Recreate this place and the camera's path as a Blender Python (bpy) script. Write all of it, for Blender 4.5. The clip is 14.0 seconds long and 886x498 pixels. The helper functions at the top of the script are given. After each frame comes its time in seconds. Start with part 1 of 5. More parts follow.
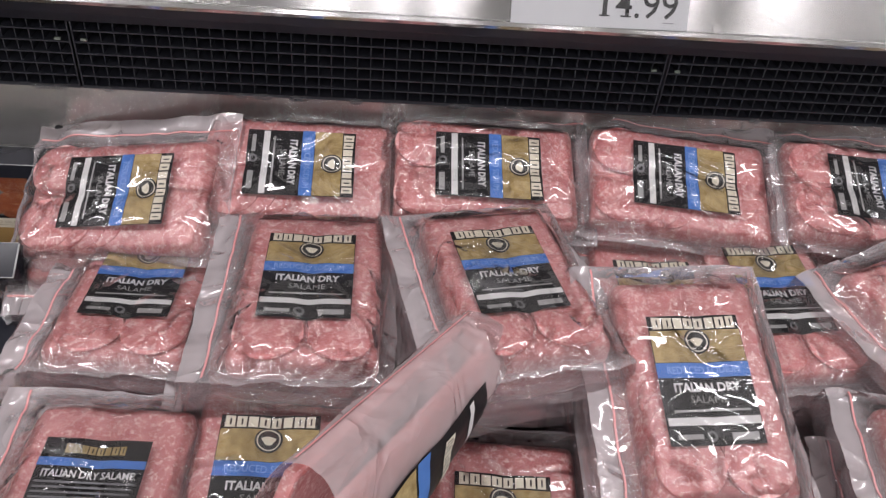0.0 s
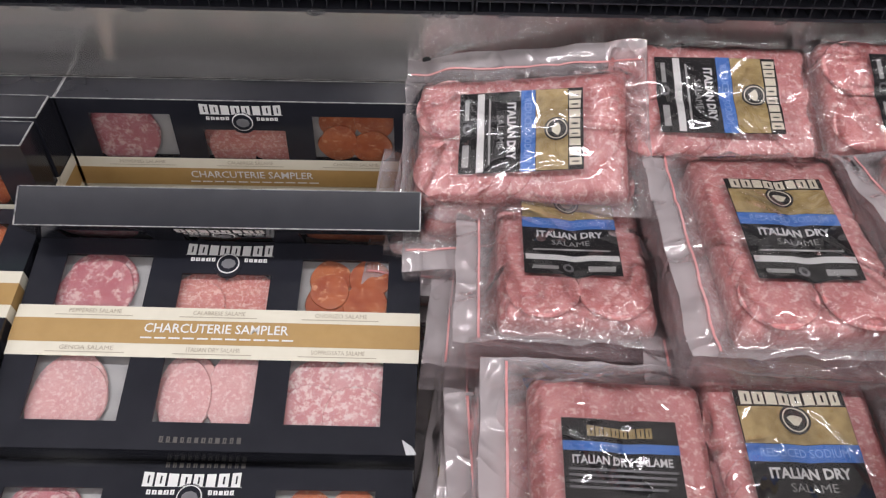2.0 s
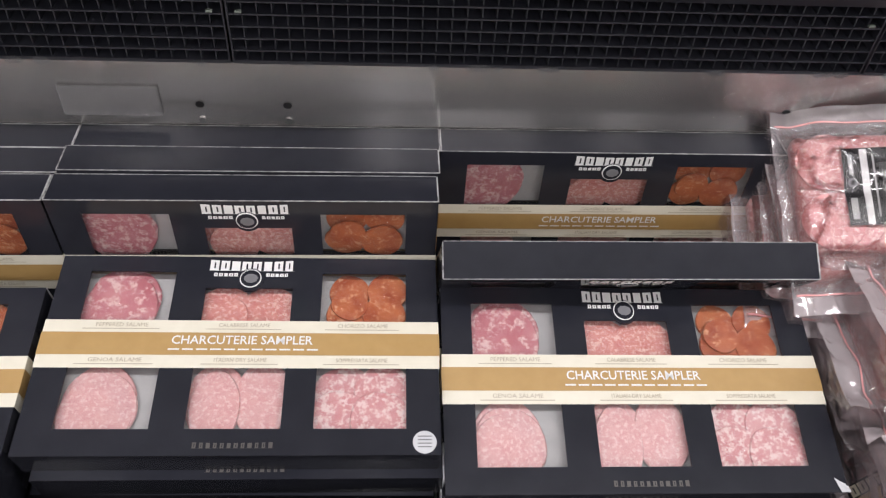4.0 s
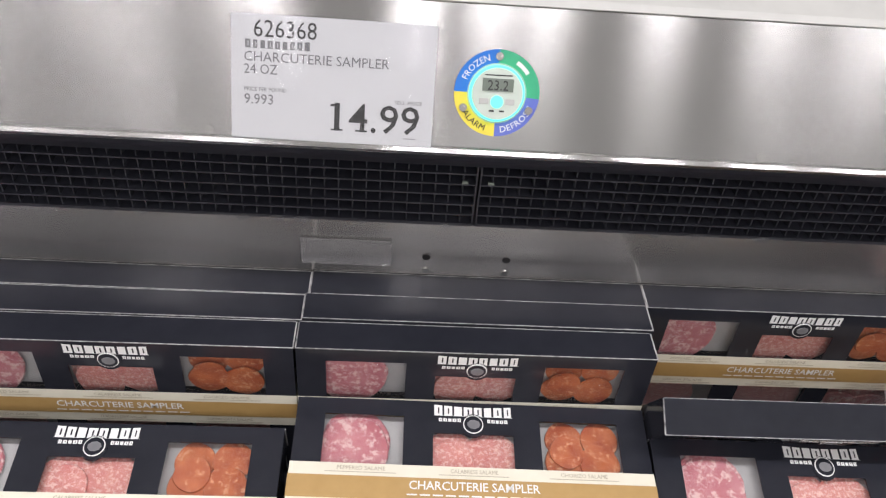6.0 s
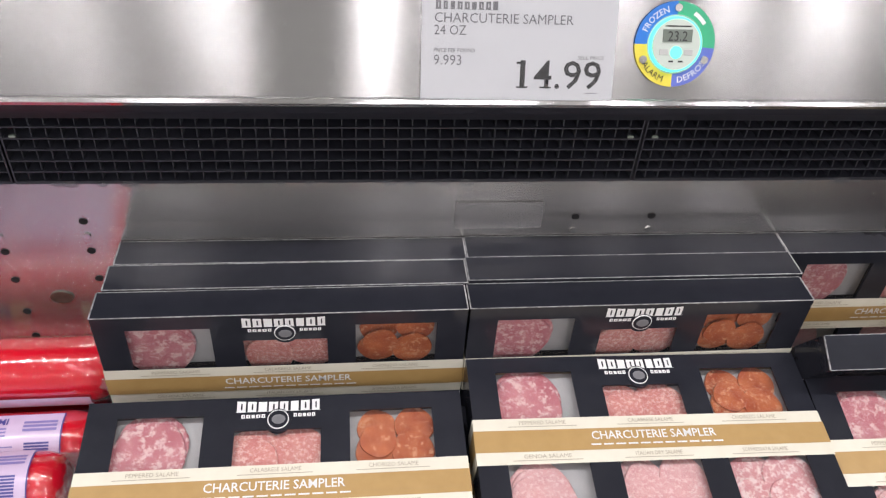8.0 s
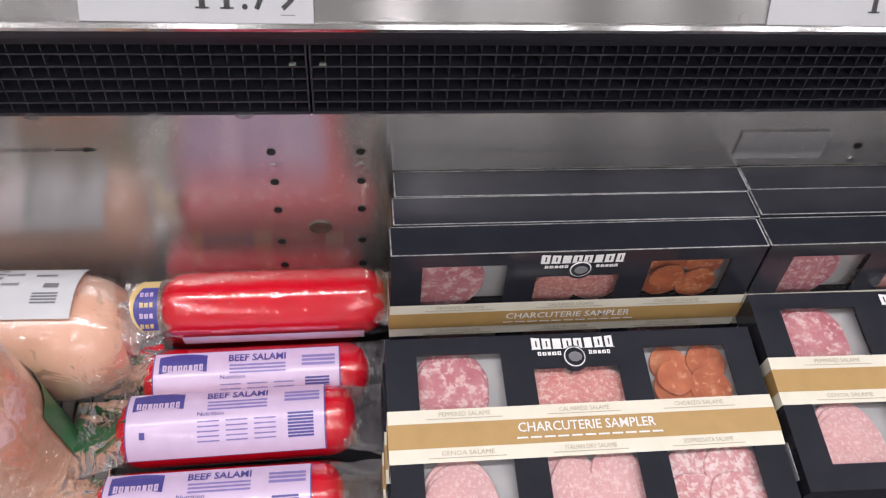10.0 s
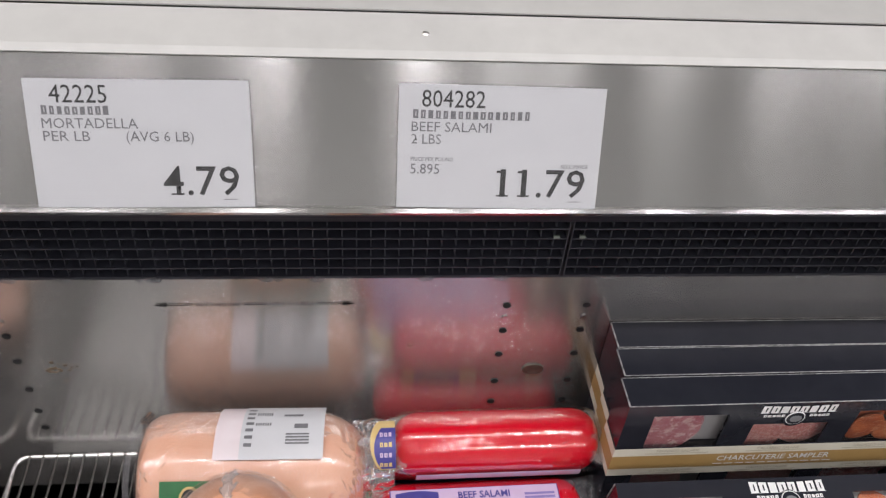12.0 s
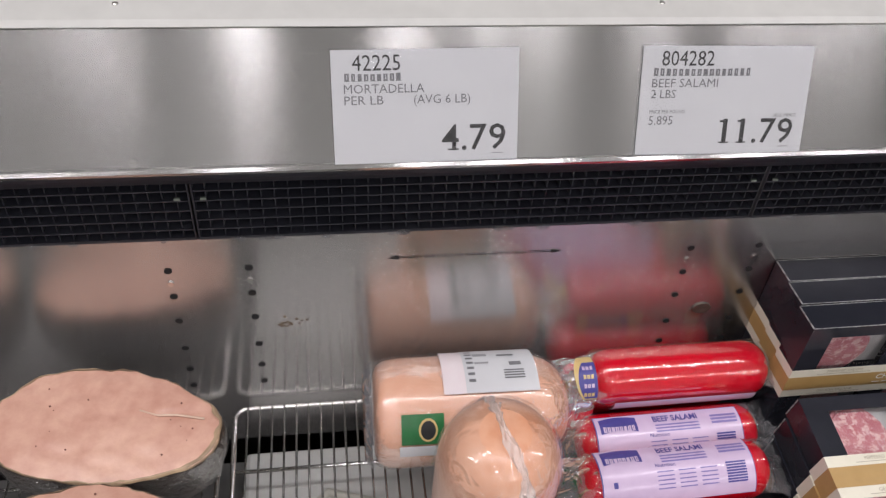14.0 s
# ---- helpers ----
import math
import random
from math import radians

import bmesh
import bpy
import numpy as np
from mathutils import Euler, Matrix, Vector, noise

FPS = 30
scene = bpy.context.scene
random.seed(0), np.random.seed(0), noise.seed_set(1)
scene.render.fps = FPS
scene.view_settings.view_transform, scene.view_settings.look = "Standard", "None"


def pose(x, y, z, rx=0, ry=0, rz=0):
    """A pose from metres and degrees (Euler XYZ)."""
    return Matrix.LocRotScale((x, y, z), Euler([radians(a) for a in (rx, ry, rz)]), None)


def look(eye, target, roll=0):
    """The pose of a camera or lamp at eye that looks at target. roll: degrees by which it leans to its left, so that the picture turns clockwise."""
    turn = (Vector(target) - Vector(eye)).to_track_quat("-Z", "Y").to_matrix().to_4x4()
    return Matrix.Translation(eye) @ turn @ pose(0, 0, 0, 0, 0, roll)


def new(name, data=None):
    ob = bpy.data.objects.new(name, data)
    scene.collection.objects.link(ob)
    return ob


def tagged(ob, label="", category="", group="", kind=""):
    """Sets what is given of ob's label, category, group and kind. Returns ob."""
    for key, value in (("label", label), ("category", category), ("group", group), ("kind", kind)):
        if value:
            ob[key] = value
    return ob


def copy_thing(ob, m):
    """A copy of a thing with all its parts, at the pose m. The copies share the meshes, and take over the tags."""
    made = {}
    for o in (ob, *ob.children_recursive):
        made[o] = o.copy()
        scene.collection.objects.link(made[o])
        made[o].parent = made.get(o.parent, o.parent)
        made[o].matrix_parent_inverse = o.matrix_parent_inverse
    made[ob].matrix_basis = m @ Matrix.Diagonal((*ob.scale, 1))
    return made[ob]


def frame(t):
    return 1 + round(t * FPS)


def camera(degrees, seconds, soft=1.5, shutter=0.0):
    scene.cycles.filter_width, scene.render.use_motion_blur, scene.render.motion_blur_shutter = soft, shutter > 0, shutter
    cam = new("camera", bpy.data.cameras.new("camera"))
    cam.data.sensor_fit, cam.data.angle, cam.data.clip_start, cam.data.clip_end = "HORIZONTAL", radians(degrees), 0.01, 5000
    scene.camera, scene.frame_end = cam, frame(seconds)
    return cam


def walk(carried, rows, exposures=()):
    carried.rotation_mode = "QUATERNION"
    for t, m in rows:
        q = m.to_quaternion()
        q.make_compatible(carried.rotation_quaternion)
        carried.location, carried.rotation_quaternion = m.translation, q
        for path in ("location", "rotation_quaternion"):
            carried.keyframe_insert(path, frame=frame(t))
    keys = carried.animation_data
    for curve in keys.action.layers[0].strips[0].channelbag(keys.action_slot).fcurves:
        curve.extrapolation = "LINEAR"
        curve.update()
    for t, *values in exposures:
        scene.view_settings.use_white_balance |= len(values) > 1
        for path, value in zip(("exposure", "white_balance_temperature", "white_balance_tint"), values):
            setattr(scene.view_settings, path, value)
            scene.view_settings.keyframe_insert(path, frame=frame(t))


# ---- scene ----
cam = camera(57.2, 14.0, 1.25)
PATH = [
    (0, (1.128, -0.742, 1.418), (1.293, 0.809, 0.166), 5.8),
    (0.5, (1.051, -0.72, 1.399), (1.197, 0.787, 0.093), 5.3),
    (1, (0.949, -0.691, 1.38), (1.057, 0.764, 0.012), 4.1),
    (1.5, (0.861, -0.662, 1.371), (0.927, 0.749, -0.044), 2.8),
    (2, (0.788, -0.648, 1.372), (0.815, 0.757, -0.051), 1.7),
    (2.5, (0.691, -0.642, 1.385), (0.698, 0.75, -0.051), 0.9),
    (3, (0.555, -0.641, 1.401), (0.614, 0.734, -0.05), 1.8),
    (3.2, (0.505, -0.641, 1.403), (0.603, 0.719, -0.06), 2.6),
    (5.3, (0.234, -0.593, 1.483), (0.356, 0.881, 0.136), 5.6),
    (5.5, (0.212, -0.593, 1.49), (0.317, 0.894, 0.157), 5.5),
    (6, (0.144, -0.608, 1.502), (0.267, 0.911, 0.208), 5.5),
    (6.5, (0.072, -0.633, 1.513), (0.216, 0.918, 0.258), 4.9),
    (7, (0.013, -0.641, 1.506), (0.186, 0.926, 0.276), 4.7),
    (7.2, (-0.001, -0.642, 1.502), (0.178, 0.927, 0.275), 4.5),
    (9.3, (-0.201, -0.584, 1.41), (0.082, 0.732, -0.069), 6.6),
    (9.5, (-0.228, -0.572, 1.421), (0.025, 0.726, -0.079), 6.2),
    (10, (-0.339, -0.564, 1.452), (-0.131, 0.783, -0.011), 5.1),
    (10.5, (-0.459, -0.55, 1.496), (-0.26, 0.851, 0.084), 5.3),
    (11, (-0.534, -0.555, 1.52), (-0.329, 0.879, 0.141), 5.4),
    (11.5, (-0.554, -0.557, 1.522), (-0.352, 0.903, 0.171), 5.3),
    (12, (-0.574, -0.543, 1.543), (-0.371, 0.936, 0.212), 5.1),
    (12.5, (-0.629, -0.551, 1.533), (-0.442, 0.93, 0.202), 4.7),
    (13, (-0.715, -0.586, 1.507), (-0.493, 0.863, 0.146), 5.0),
    (13.5, (-0.792, -0.613, 1.527), (-0.525, 0.831, 0.17), 4.8),
    (14, (-0.841, -0.629, 1.554), (-0.573, 0.846, 0.23), 4.4),
]
walk(cam, [(t, look(eye, target, roll)) for t, eye, target, roll in PATH], ((0, -0.18, 6450, 15), (3, -0.06, 6450, 15), (5.5, 0.2, 6450, 14), (7, 0.2, 6450, 14), (9.5, 0.12, 6400, 16), (11, 0.1, 6400, 15), (12, -0.02, 6450, 14), (12.5, -0.14, 6450, 14), (13, -0.18, 6450, 14), (14, -0.1, 6450, 15)))

# ---- light and world ----
world = bpy.data.worlds.new("store_air")
world.use_nodes = True
scene.world = world
world.node_tree.nodes["Background"].inputs[0].default_value = (0.9, 0.95, 1.0, 1)
world.node_tree.nodes["Background"].inputs[1].default_value = 0.05
LAMP_W = 100.0
LAMP_X = (-7.2, -4.4, -2.0, 0.35, 7.9)
BAY_X = (1.2, 1.9, 3.3, 4.7, 6.0)


def strip_lamp(x, y, wide, deep, watts):
    ld = bpy.data.lights.new("strip_lamp", "AREA")
    ld.shape, ld.size, ld.size_y, ld.energy, ld.color = "RECTANGLE", wide, deep, watts, (1.0, 0.985, 0.985)
    new("strip_lamp", ld).matrix_world = pose(x, y, 6.02)


for lx in LAMP_X:
    strip_lamp(lx, -8.6, 0.11, 12.6, LAMP_W)
for lx in BAY_X:
    strip_lamp(lx, -8.0, 0.22, 1.4, 52.0)
strip_lamp(0.0, -1.1, 15.0, 0.3, 380.0)


# ---- materials ----
def mat(name):
    m = bpy.data.materials.new(name)
    m.use_nodes = True
    nt = m.node_tree
    return m, nt, nt.nodes["Principled BSDF"]


def node(nt, kind, **kw):
    n = nt.nodes.new(kind)
    for k, v in kw.items():
        n.inputs[k.replace("_", " ")].default_value = v
    return n


def coords(nt, scale=(1, 1, 1), space="Object"):
    c = nt.nodes.new("ShaderNodeTexCoord")
    mp = nt.nodes.new("ShaderNodeMapping")
    mp.inputs["Scale"].default_value = scale
    nt.links.new(c.outputs[space], mp.inputs[0])
    return mp.outputs[0]


def ramp(nt, src, stops):
    r = nt.nodes.new("ShaderNodeValToRGB")
    e = r.color_ramp.elements
    while len(e) < len(stops):
        e.new(0.5)
    for el, (p, c) in zip(e, stops):
        el.position, el.color = p, (*c, 1)
    nt.links.new(src, r.inputs[0])
    return r.outputs[0]


def noise_tex(nt, vec, scale, detail=4.0, rough=0.55):
    n = node(nt, "ShaderNodeTexNoise", Scale=scale, Detail=detail, Roughness=rough)
    nt.links.new(vec, n.inputs["Vector"])
    return n.outputs["Fac"]


def bump(nt, b, src, strength, dist):
    n = node(nt, "ShaderNodeBump", Strength=strength, Distance=dist)
    nt.links.new(src, n.inputs["Height"])
    nt.links.new(n.outputs[0], b.inputs["Normal"])
    return n


def plain(name, c1, c2, rough=0.5, scale=60.0, metal=0.0, bmp=0.15, coat=0.0, dist=0.0006, spec=0.5):
    """Two-scale mottled surface."""
    m, nt, b = mat(name)
    v = coords(nt)
    f = noise_tex(nt, v, scale)
    g = noise_tex(nt, v, scale * 0.13, 3)
    mx = nt.nodes.new("ShaderNodeMath")
    mx.operation = "MULTIPLY_ADD"
    mx.inputs[1].default_value = 0.5
    nt.links.new(f, mx.inputs[0])
    h = nt.nodes.new("ShaderNodeMath")
    h.operation = "MULTIPLY"
    h.inputs[1].default_value = 0.5
    nt.links.new(g, h.inputs[0])
    nt.links.new(h.outputs[0], mx.inputs[2])
    nt.links.new(ramp(nt, mx.outputs[0], [(0.3, c1), (0.7, c2)]), b.inputs["Base Color"])
    b.inputs["Roughness"].default_value, b.inputs["Metallic"].default_value = rough, metal
    b.inputs["Coat Weight"].default_value = coat
    b.inputs["Coat Roughness"].default_value = 0.12
    b.inputs["Specular IOR Level"].default_value = spec
    if bmp:
        bump(nt, b, f, bmp, dist)
    return m


def steel(name, rough, aniso, colour, grain, along, relief, haze=0.0):
    """Brushed stainless sheet, brushed along x."""
    m, nt, b = mat(name)
    v = coords(nt, grain)
    f = noise_tex(nt, v, 1.0, 5)
    big = noise_tex(nt, coords(nt), 3.2, 4)
    nt.links.new(ramp(nt, big, [(0.3, tuple(c * 0.9 for c in colour)), (0.7, colour)]), b.inputs["Base Color"])
    rr = nt.nodes.new("ShaderNodeMapRange")
    rr.inputs["To Min"].default_value, rr.inputs["To Max"].default_value = rough * 0.92, rough * 1.1
    nt.links.new(f, rr.inputs["Value"])
    nt.links.new(rr.outputs[0], b.inputs["Roughness"])
    b.inputs["Metallic"].default_value = 1.0
    b.inputs["Anisotropic"].default_value = aniso
    tg = nt.nodes.new("ShaderNodeCombineXYZ")
    for i in range(3):
        tg.inputs[i].default_value = along[i]
    nt.links.new(tg.outputs[0], b.inputs["Tangent"])
    bp = bump(nt, b, f, relief, 0.0003)
    if haze:
        # the wide, weak second lobe of a worn brushed sheet
        wide = node(nt, "ShaderNodeBsdfAnisotropic", Roughness=0.46, Anisotropy=-0.6)
        wide.inputs["Color"].default_value = (*colour, 1)
        nt.links.new(tg.outputs[0], wide.inputs["Tangent"])
        nt.links.new(bp.outputs[0], wide.inputs["Normal"])
        both = node(nt, "ShaderNodeMixShader", Fac=haze)
        nt.links.new(b.outputs[0], both.inputs[1])
        nt.links.new(wide.outputs[0], both.inputs[2])
        nt.links.new(both.outputs[0], nt.nodes["Material Output"].inputs[0])
    return m


def meat(name, lean, lean2, fat, scale, amount, rough=0.32):
    """Sliced cured meat: lean ground with fat flecks in two sizes."""
    m, nt, b = mat(name)
    v = coords(nt)
    ob = nt.nodes.new("ShaderNodeObjectInfo")
    add = nt.nodes.new("ShaderNodeVectorMath")
    add.operation = "ADD"
    nt.links.new(v, add.inputs[0])
    nt.links.new(ob.outputs["Random"], add.inputs[1])
    vec = add.outputs[0]
    base = ramp(nt, noise_tex(nt, vec, scale * 0.35, 4), [(0.3, lean), (0.7, lean2)])
    n1 = noise_tex(nt, vec, scale, 3, 0.6)
    n2 = noise_tex(nt, vec, scale * 2.6, 2, 0.5)
    s = nt.nodes.new("ShaderNodeMath")
    s.operation = "MULTIPLY_ADD"
    s.inputs[1].default_value = 0.45
    nt.links.new(n2, s.inputs[0])
    nt.links.new(n1, s.inputs[2])
    mask = ramp(nt, s.outputs[0], [(amount - 0.04, (0, 0, 0)), (amount + 0.12, (1, 1, 1))])
    mx = nt.nodes.new("ShaderNodeMix")
    mx.data_type = "RGBA"
    nt.links.new(mask, mx.inputs["Factor"])
    nt.links.new(base, mx.inputs["A"])
    mx.inputs["B"].default_value = (*fat, 1)
    nt.links.new(mx.outputs["Result"], b.inputs["Base Color"])
    b.inputs["Roughness"].default_value = rough
    b.inputs["Subsurface Weight"].default_value = 0.12
    b.inputs["Subsurface Radius"].default_value = (0.006, 0.003, 0.002)
    b.inputs["Subsurface Scale"].default_value = 0.5
    bump(nt, b, n1, 0.35, 0.0012)
    return m


def film(name, haze, tint, wrinkle, scale, rough=0.1, gloss=0.9, detail=1.5, least=0.008, milk=(0.8, 0.77, 0.8), ridge=0.0, margin=None, deep=0.006):
    """Clear plastic film: mostly see-through, a little milky, glossy and crumpled."""
    m = bpy.data.materials.new(name)
    m.use_nodes = True
    nt = m.node_tree
    nt.nodes.clear()
    out = nt.nodes.new("ShaderNodeOutputMaterial")
    tr = node(nt, "ShaderNodeBsdfTransparent", Color=(*tint, 1))
    df = node(nt, "ShaderNodeBsdfDiffuse", Color=(*milk, 1))
    gl = node(nt, "ShaderNodeBsdfGlossy", Color=(1, 1, 1, 1), Roughness=rough)
    m1, m2 = nt.nodes.new("ShaderNodeMixShader"), nt.nodes.new("ShaderNodeMixShader")
    v = coords(nt)
    ob = nt.nodes.new("ShaderNodeObjectInfo")
    add = nt.nodes.new("ShaderNodeVectorMath")
    add.operation = "ADD"
    nt.links.new(v, add.inputs[0])
    nt.links.new(ob.outputs["Random"], add.inputs[1])
    nz = node(nt, "ShaderNodeTexNoise", Scale=scale, Detail=detail, Roughness=0.42, Distortion=1.2)
    nt.links.new(add.outputs[0], nz.inputs["Vector"])
    bp = node(nt, "ShaderNodeBump", Strength=wrinkle, Distance=deep)
    # creases run along the lines where the noise crosses its middle
    off, fold, mixh = (nt.nodes.new("ShaderNodeMath") for _ in range(3))
    off.operation, fold.operation, mixh.operation = "SUBTRACT", "ABSOLUTE", "MULTIPLY_ADD"
    off.inputs[1].default_value, mixh.inputs[1].default_value = 0.5, -3.0 * ridge
    nt.links.new(nz.outputs["Fac"], off.inputs[0])
    nt.links.new(off.outputs[0], fold.inputs[0])
    nt.links.new(fold.outputs[0], mixh.inputs[0])
    nt.links.new(nz.outputs["Fac"], mixh.inputs[2])
    nt.links.new(mixh.outputs[0], bp.inputs["Height"])
    fr = node(nt, "ShaderNodeFresnel", IOR=1.5)
    for n in (gl, fr, df):
        nt.links.new(bp.outputs[0], n.inputs["Normal"])
    k = nt.nodes.new("ShaderNodeMath")
    k.operation = "MULTIPLY_ADD"
    k.inputs[1].default_value, k.inputs[2].default_value = gloss, least
    nt.links.new(fr.outputs[0], k.inputs[0])
    m1.inputs[0].default_value = haze
    if margin:
        # milkier towards the sealed rim: margin = (its haze, half width, half height, middle x, middle y)
        mh, hx, hy, mx, my = margin
        sep = nt.nodes.new("ShaderNodeSeparateXYZ")
        nt.links.new(v, sep.inputs[0])
        best = nt.nodes.new("ShaderNodeMath")
        best.operation = "MAXIMUM"
        for i, (mid, half) in enumerate(((mx, hx), (my, hy))):
            dist = nt.nodes.new("ShaderNodeMath")
            dist.operation = "SUBTRACT"
            dist.inputs[1].default_value = mid
            size = nt.nodes.new("ShaderNodeMath")
            size.operation = "ABSOLUTE"
            rim = nt.nodes.new("ShaderNodeMapRange")
            rim.interpolation_type = "SMOOTHSTEP"
            rim.inputs["From Min"].default_value, rim.inputs["From Max"].default_value = half, half + 0.03
            rim.inputs["To Min"].default_value, rim.inputs["To Max"].default_value = haze, mh
            nt.links.new(sep.outputs[i], dist.inputs[0])
            nt.links.new(dist.outputs[0], size.inputs[0])
            nt.links.new(size.outputs[0], rim.inputs["Value"])
            nt.links.new(rim.outputs[0], best.inputs[i])
        nt.links.new(best.outputs[0], m1.inputs[0])
    nt.links.new(tr.outputs[0], m1.inputs[1])
    nt.links.new(df.outputs[0], m1.inputs[2])
    nt.links.new(k.outputs[0], m2.inputs[0])
    nt.links.new(m1.outputs[0], m2.inputs[1])
    nt.links.new(gl.outputs[0], m2.inputs[2])
    nt.links.new(m2.outputs[0], out.inputs[0])
    return m


STEEL = steel("fascia_steel", 0.15, 1.0, (0.52, 0.515, 0.505), (8, 2500, 2500), (0, 0.39, 0.92), 0.06)
STEEL_B = steel("back_steel", 0.19, 0.9, (0.56, 0.545, 0.535), (420, 5, 5), (0, 0, 1), 0.004, 0.16)
STEEL_T = plain("pale_top_sheet", (0.46, 0.455, 0.435), (0.54, 0.535, 0.51), 0.42, 40, 0.0, 0.05)
CHROME = plain("wire_chrome", (0.55, 0.54, 0.52), (0.68, 0.67, 0.65), 0.22, 90, 1.0, 0.05)
BLACKP = plain("black_plastic", (0.018, 0.019, 0.026), (0.03, 0.031, 0.04), 0.42, 120, 0, 0.1, spec=0.35)
DARKV = plain("plenum_dark", (0.006, 0.006, 0.007), (0.012, 0.012, 0.013), 0.7, 50, 0, 0.1)
CARD = plain("white_card", (0.56, 0.565, 0.585), (0.6, 0.605, 0.622), 0.4, 30, 0, 0.03, coat=0.15)
INK = plain("black_ink", (0.015, 0.015, 0.016), (0.03, 0.03, 0.03), 0.5, 80, 0, 0)
INKG = plain("grey_ink", (0.13, 0.13, 0.14), (0.2, 0.2, 0.21), 0.5, 80, 0, 0)
CARTON = plain("black_carton", (0.015, 0.016, 0.022), (0.026, 0.027, 0.035), 0.15, 22, 0, 0.12, coat=0.0, spec=0.3, dist=0.0012)
# worn carton edges; the pale tone also holds their painted glint
CARTON_E = plain("worn_glint_edge", (0.03, 0.03, 0.035), (0.7, 0.69, 0.68), 0.6, 160, 0, 0.2)
CREAM = plain("cream_band", (0.7, 0.66, 0.54), (0.78, 0.74, 0.62), 0.4, 70, 0, 0.05, coat=0.2)
GOLD = plain("ochre_band", (0.4, 0.245, 0.085), (0.47, 0.3, 0.115), 0.42, 70, 0, 0.05, coat=0.2)
WHITE = plain("white_print", (0.74, 0.74, 0.73), (0.8, 0.8, 0.79), 0.45, 60, 0, 0)
PALEINK = plain("pale_grey_print", (0.34, 0.34, 0.34), (0.44, 0.44, 0.43), 0.45, 60, 0, 0)
BROWNINK = plain("brown_print", (0.38, 0.33, 0.24), (0.45, 0.39, 0.3), 0.5, 60, 0, 0)
TRAY = plain("clear_grey_tray", (0.42, 0.42, 0.42), (0.54, 0.54, 0.535), 0.25, 50, 0, 0.1)
M_PEP = meat("peppered_meat", (0.48, 0.14, 0.17), (0.62, 0.27, 0.29), (0.77, 0.55, 0.54), 120, 0.75)
M_CAL = meat("calabrese_meat", (0.62, 0.21, 0.19), (0.7, 0.32, 0.28), (0.82, 0.55, 0.5), 260, 0.75)
M_CHO = meat("chorizo_meat", (0.36, 0.07, 0.024), (0.6, 0.19, 0.07), (0.7, 0.36, 0.2), 140, 0.82)
M_GEN = meat("genoa_meat", (0.68, 0.35, 0.35), (0.75, 0.45, 0.44), (0.82, 0.6, 0.58), 260, 0.76)
M_SOP = meat("soppressata_meat", (0.6, 0.25, 0.26), (0.7, 0.38, 0.38), (0.83, 0.66, 0.64), 140, 0.73)
M_BAG = meat("bagged_salami", (0.56, 0.195, 0.195), (0.7, 0.35, 0.345), (0.81, 0.59, 0.57), 210, 0.78)
PANE = film("window_film", 0.02, (0.98, 0.98, 0.98), 0.3, 22, 0.06, 0.6, 1.5, 0.0)
POUCH = film("pouch_film", 0.014, (0.988, 0.978, 0.98), 1.0, 13, 0.045, 1.8, 2.0, 0.014, (0.88, 0.79, 0.81), 0.75, (0.38, 0.058, 0.092, 0.001, 0.112), 0.0105)
POUCH_B = film("pouch_back_film", 0.1, (0.985, 0.95, 0.955), 0.9, 18, 0.09, 1.1, 2.5, 0.01, (0.85, 0.72, 0.75), 0.7)
WRAP = film("shrink_wrap", 0.004, (0.996, 0.996, 0.996), 0.12, 30, 0.05, 0.15, 2.5, 0.035, ridge=0.5)
FILM_END = film("crimped_film", 0.15, (0.97, 0.97, 0.97), 0.8, 34, 0.06, 0.9, 2.0, ridge=0.8)
MWRAP = film("log_wrap", 0.03, (0.99, 0.99, 0.99), 0.7, 32, 0.06, 0.35, 2.5, 0.025, ridge=0.5)
MWRAP_B = film("end_wrap", 0.03, (0.99, 0.99, 0.99), 0.5, 30, 0.06, 0.2, 2.0, 0.03, ridge=0.35)
LBL_BLACK = plain("label_black", (0.011, 0.011, 0.012), (0.02, 0.02, 0.021), 0.3, 34, 0, 0.3, dist=0.002, spec=0.2)
LBL_GOLD = plain("label_gold", (0.24, 0.16, 0.055), (0.62, 0.49, 0.24), 0.4, 150, 0.0, 0.3, spec=0.3)
LBL_BLUE = plain("label_blue", (0.07, 0.2, 0.56), (0.1, 0.26, 0.66), 0.4, 70, 0, 0.2, spec=0.3)
ZIP = plain("red_zip", (0.6, 0.2, 0.2), (0.75, 0.4, 0.4), 0.35, 60, 0, 0.1)
CASING = plain("red_casing", (0.56, 0.003, 0.016), (0.66, 0.006, 0.022), 0.12, 60, 0, 0.06, coat=0.25, dist=0.0012)
LILAC = plain("lilac_label", (0.54, 0.41, 0.58), (0.62, 0.49, 0.66), 0.35, 60, 0, 0.1, coat=0.5)
SOFTNAVY = plain("thin_navy_print", (0.2, 0.16, 0.4), (0.27, 0.22, 0.47), 0.4, 60, 0, 0)
NAVY = plain("navy_print", (0.05, 0.045, 0.22), (0.08, 0.07, 0.3), 0.4, 60, 0, 0)
YELLOW = plain("yellow_print", (0.6, 0.43, 0.16), (0.68, 0.5, 0.22), 0.4, 60, 0, 0, coat=0.4)
MORT = plain("mortadella_skin", (0.72, 0.37, 0.24), (0.8, 0.47, 0.33), 0.3, 45, 0, 0.15, coat=0.3, dist=0.002)
MORT_E = plain("mortadella_end", (0.63, 0.27, 0.14), (0.78, 0.47, 0.33), 0.3, 40, 0, 0.2, coat=0.3, dist=0.003)
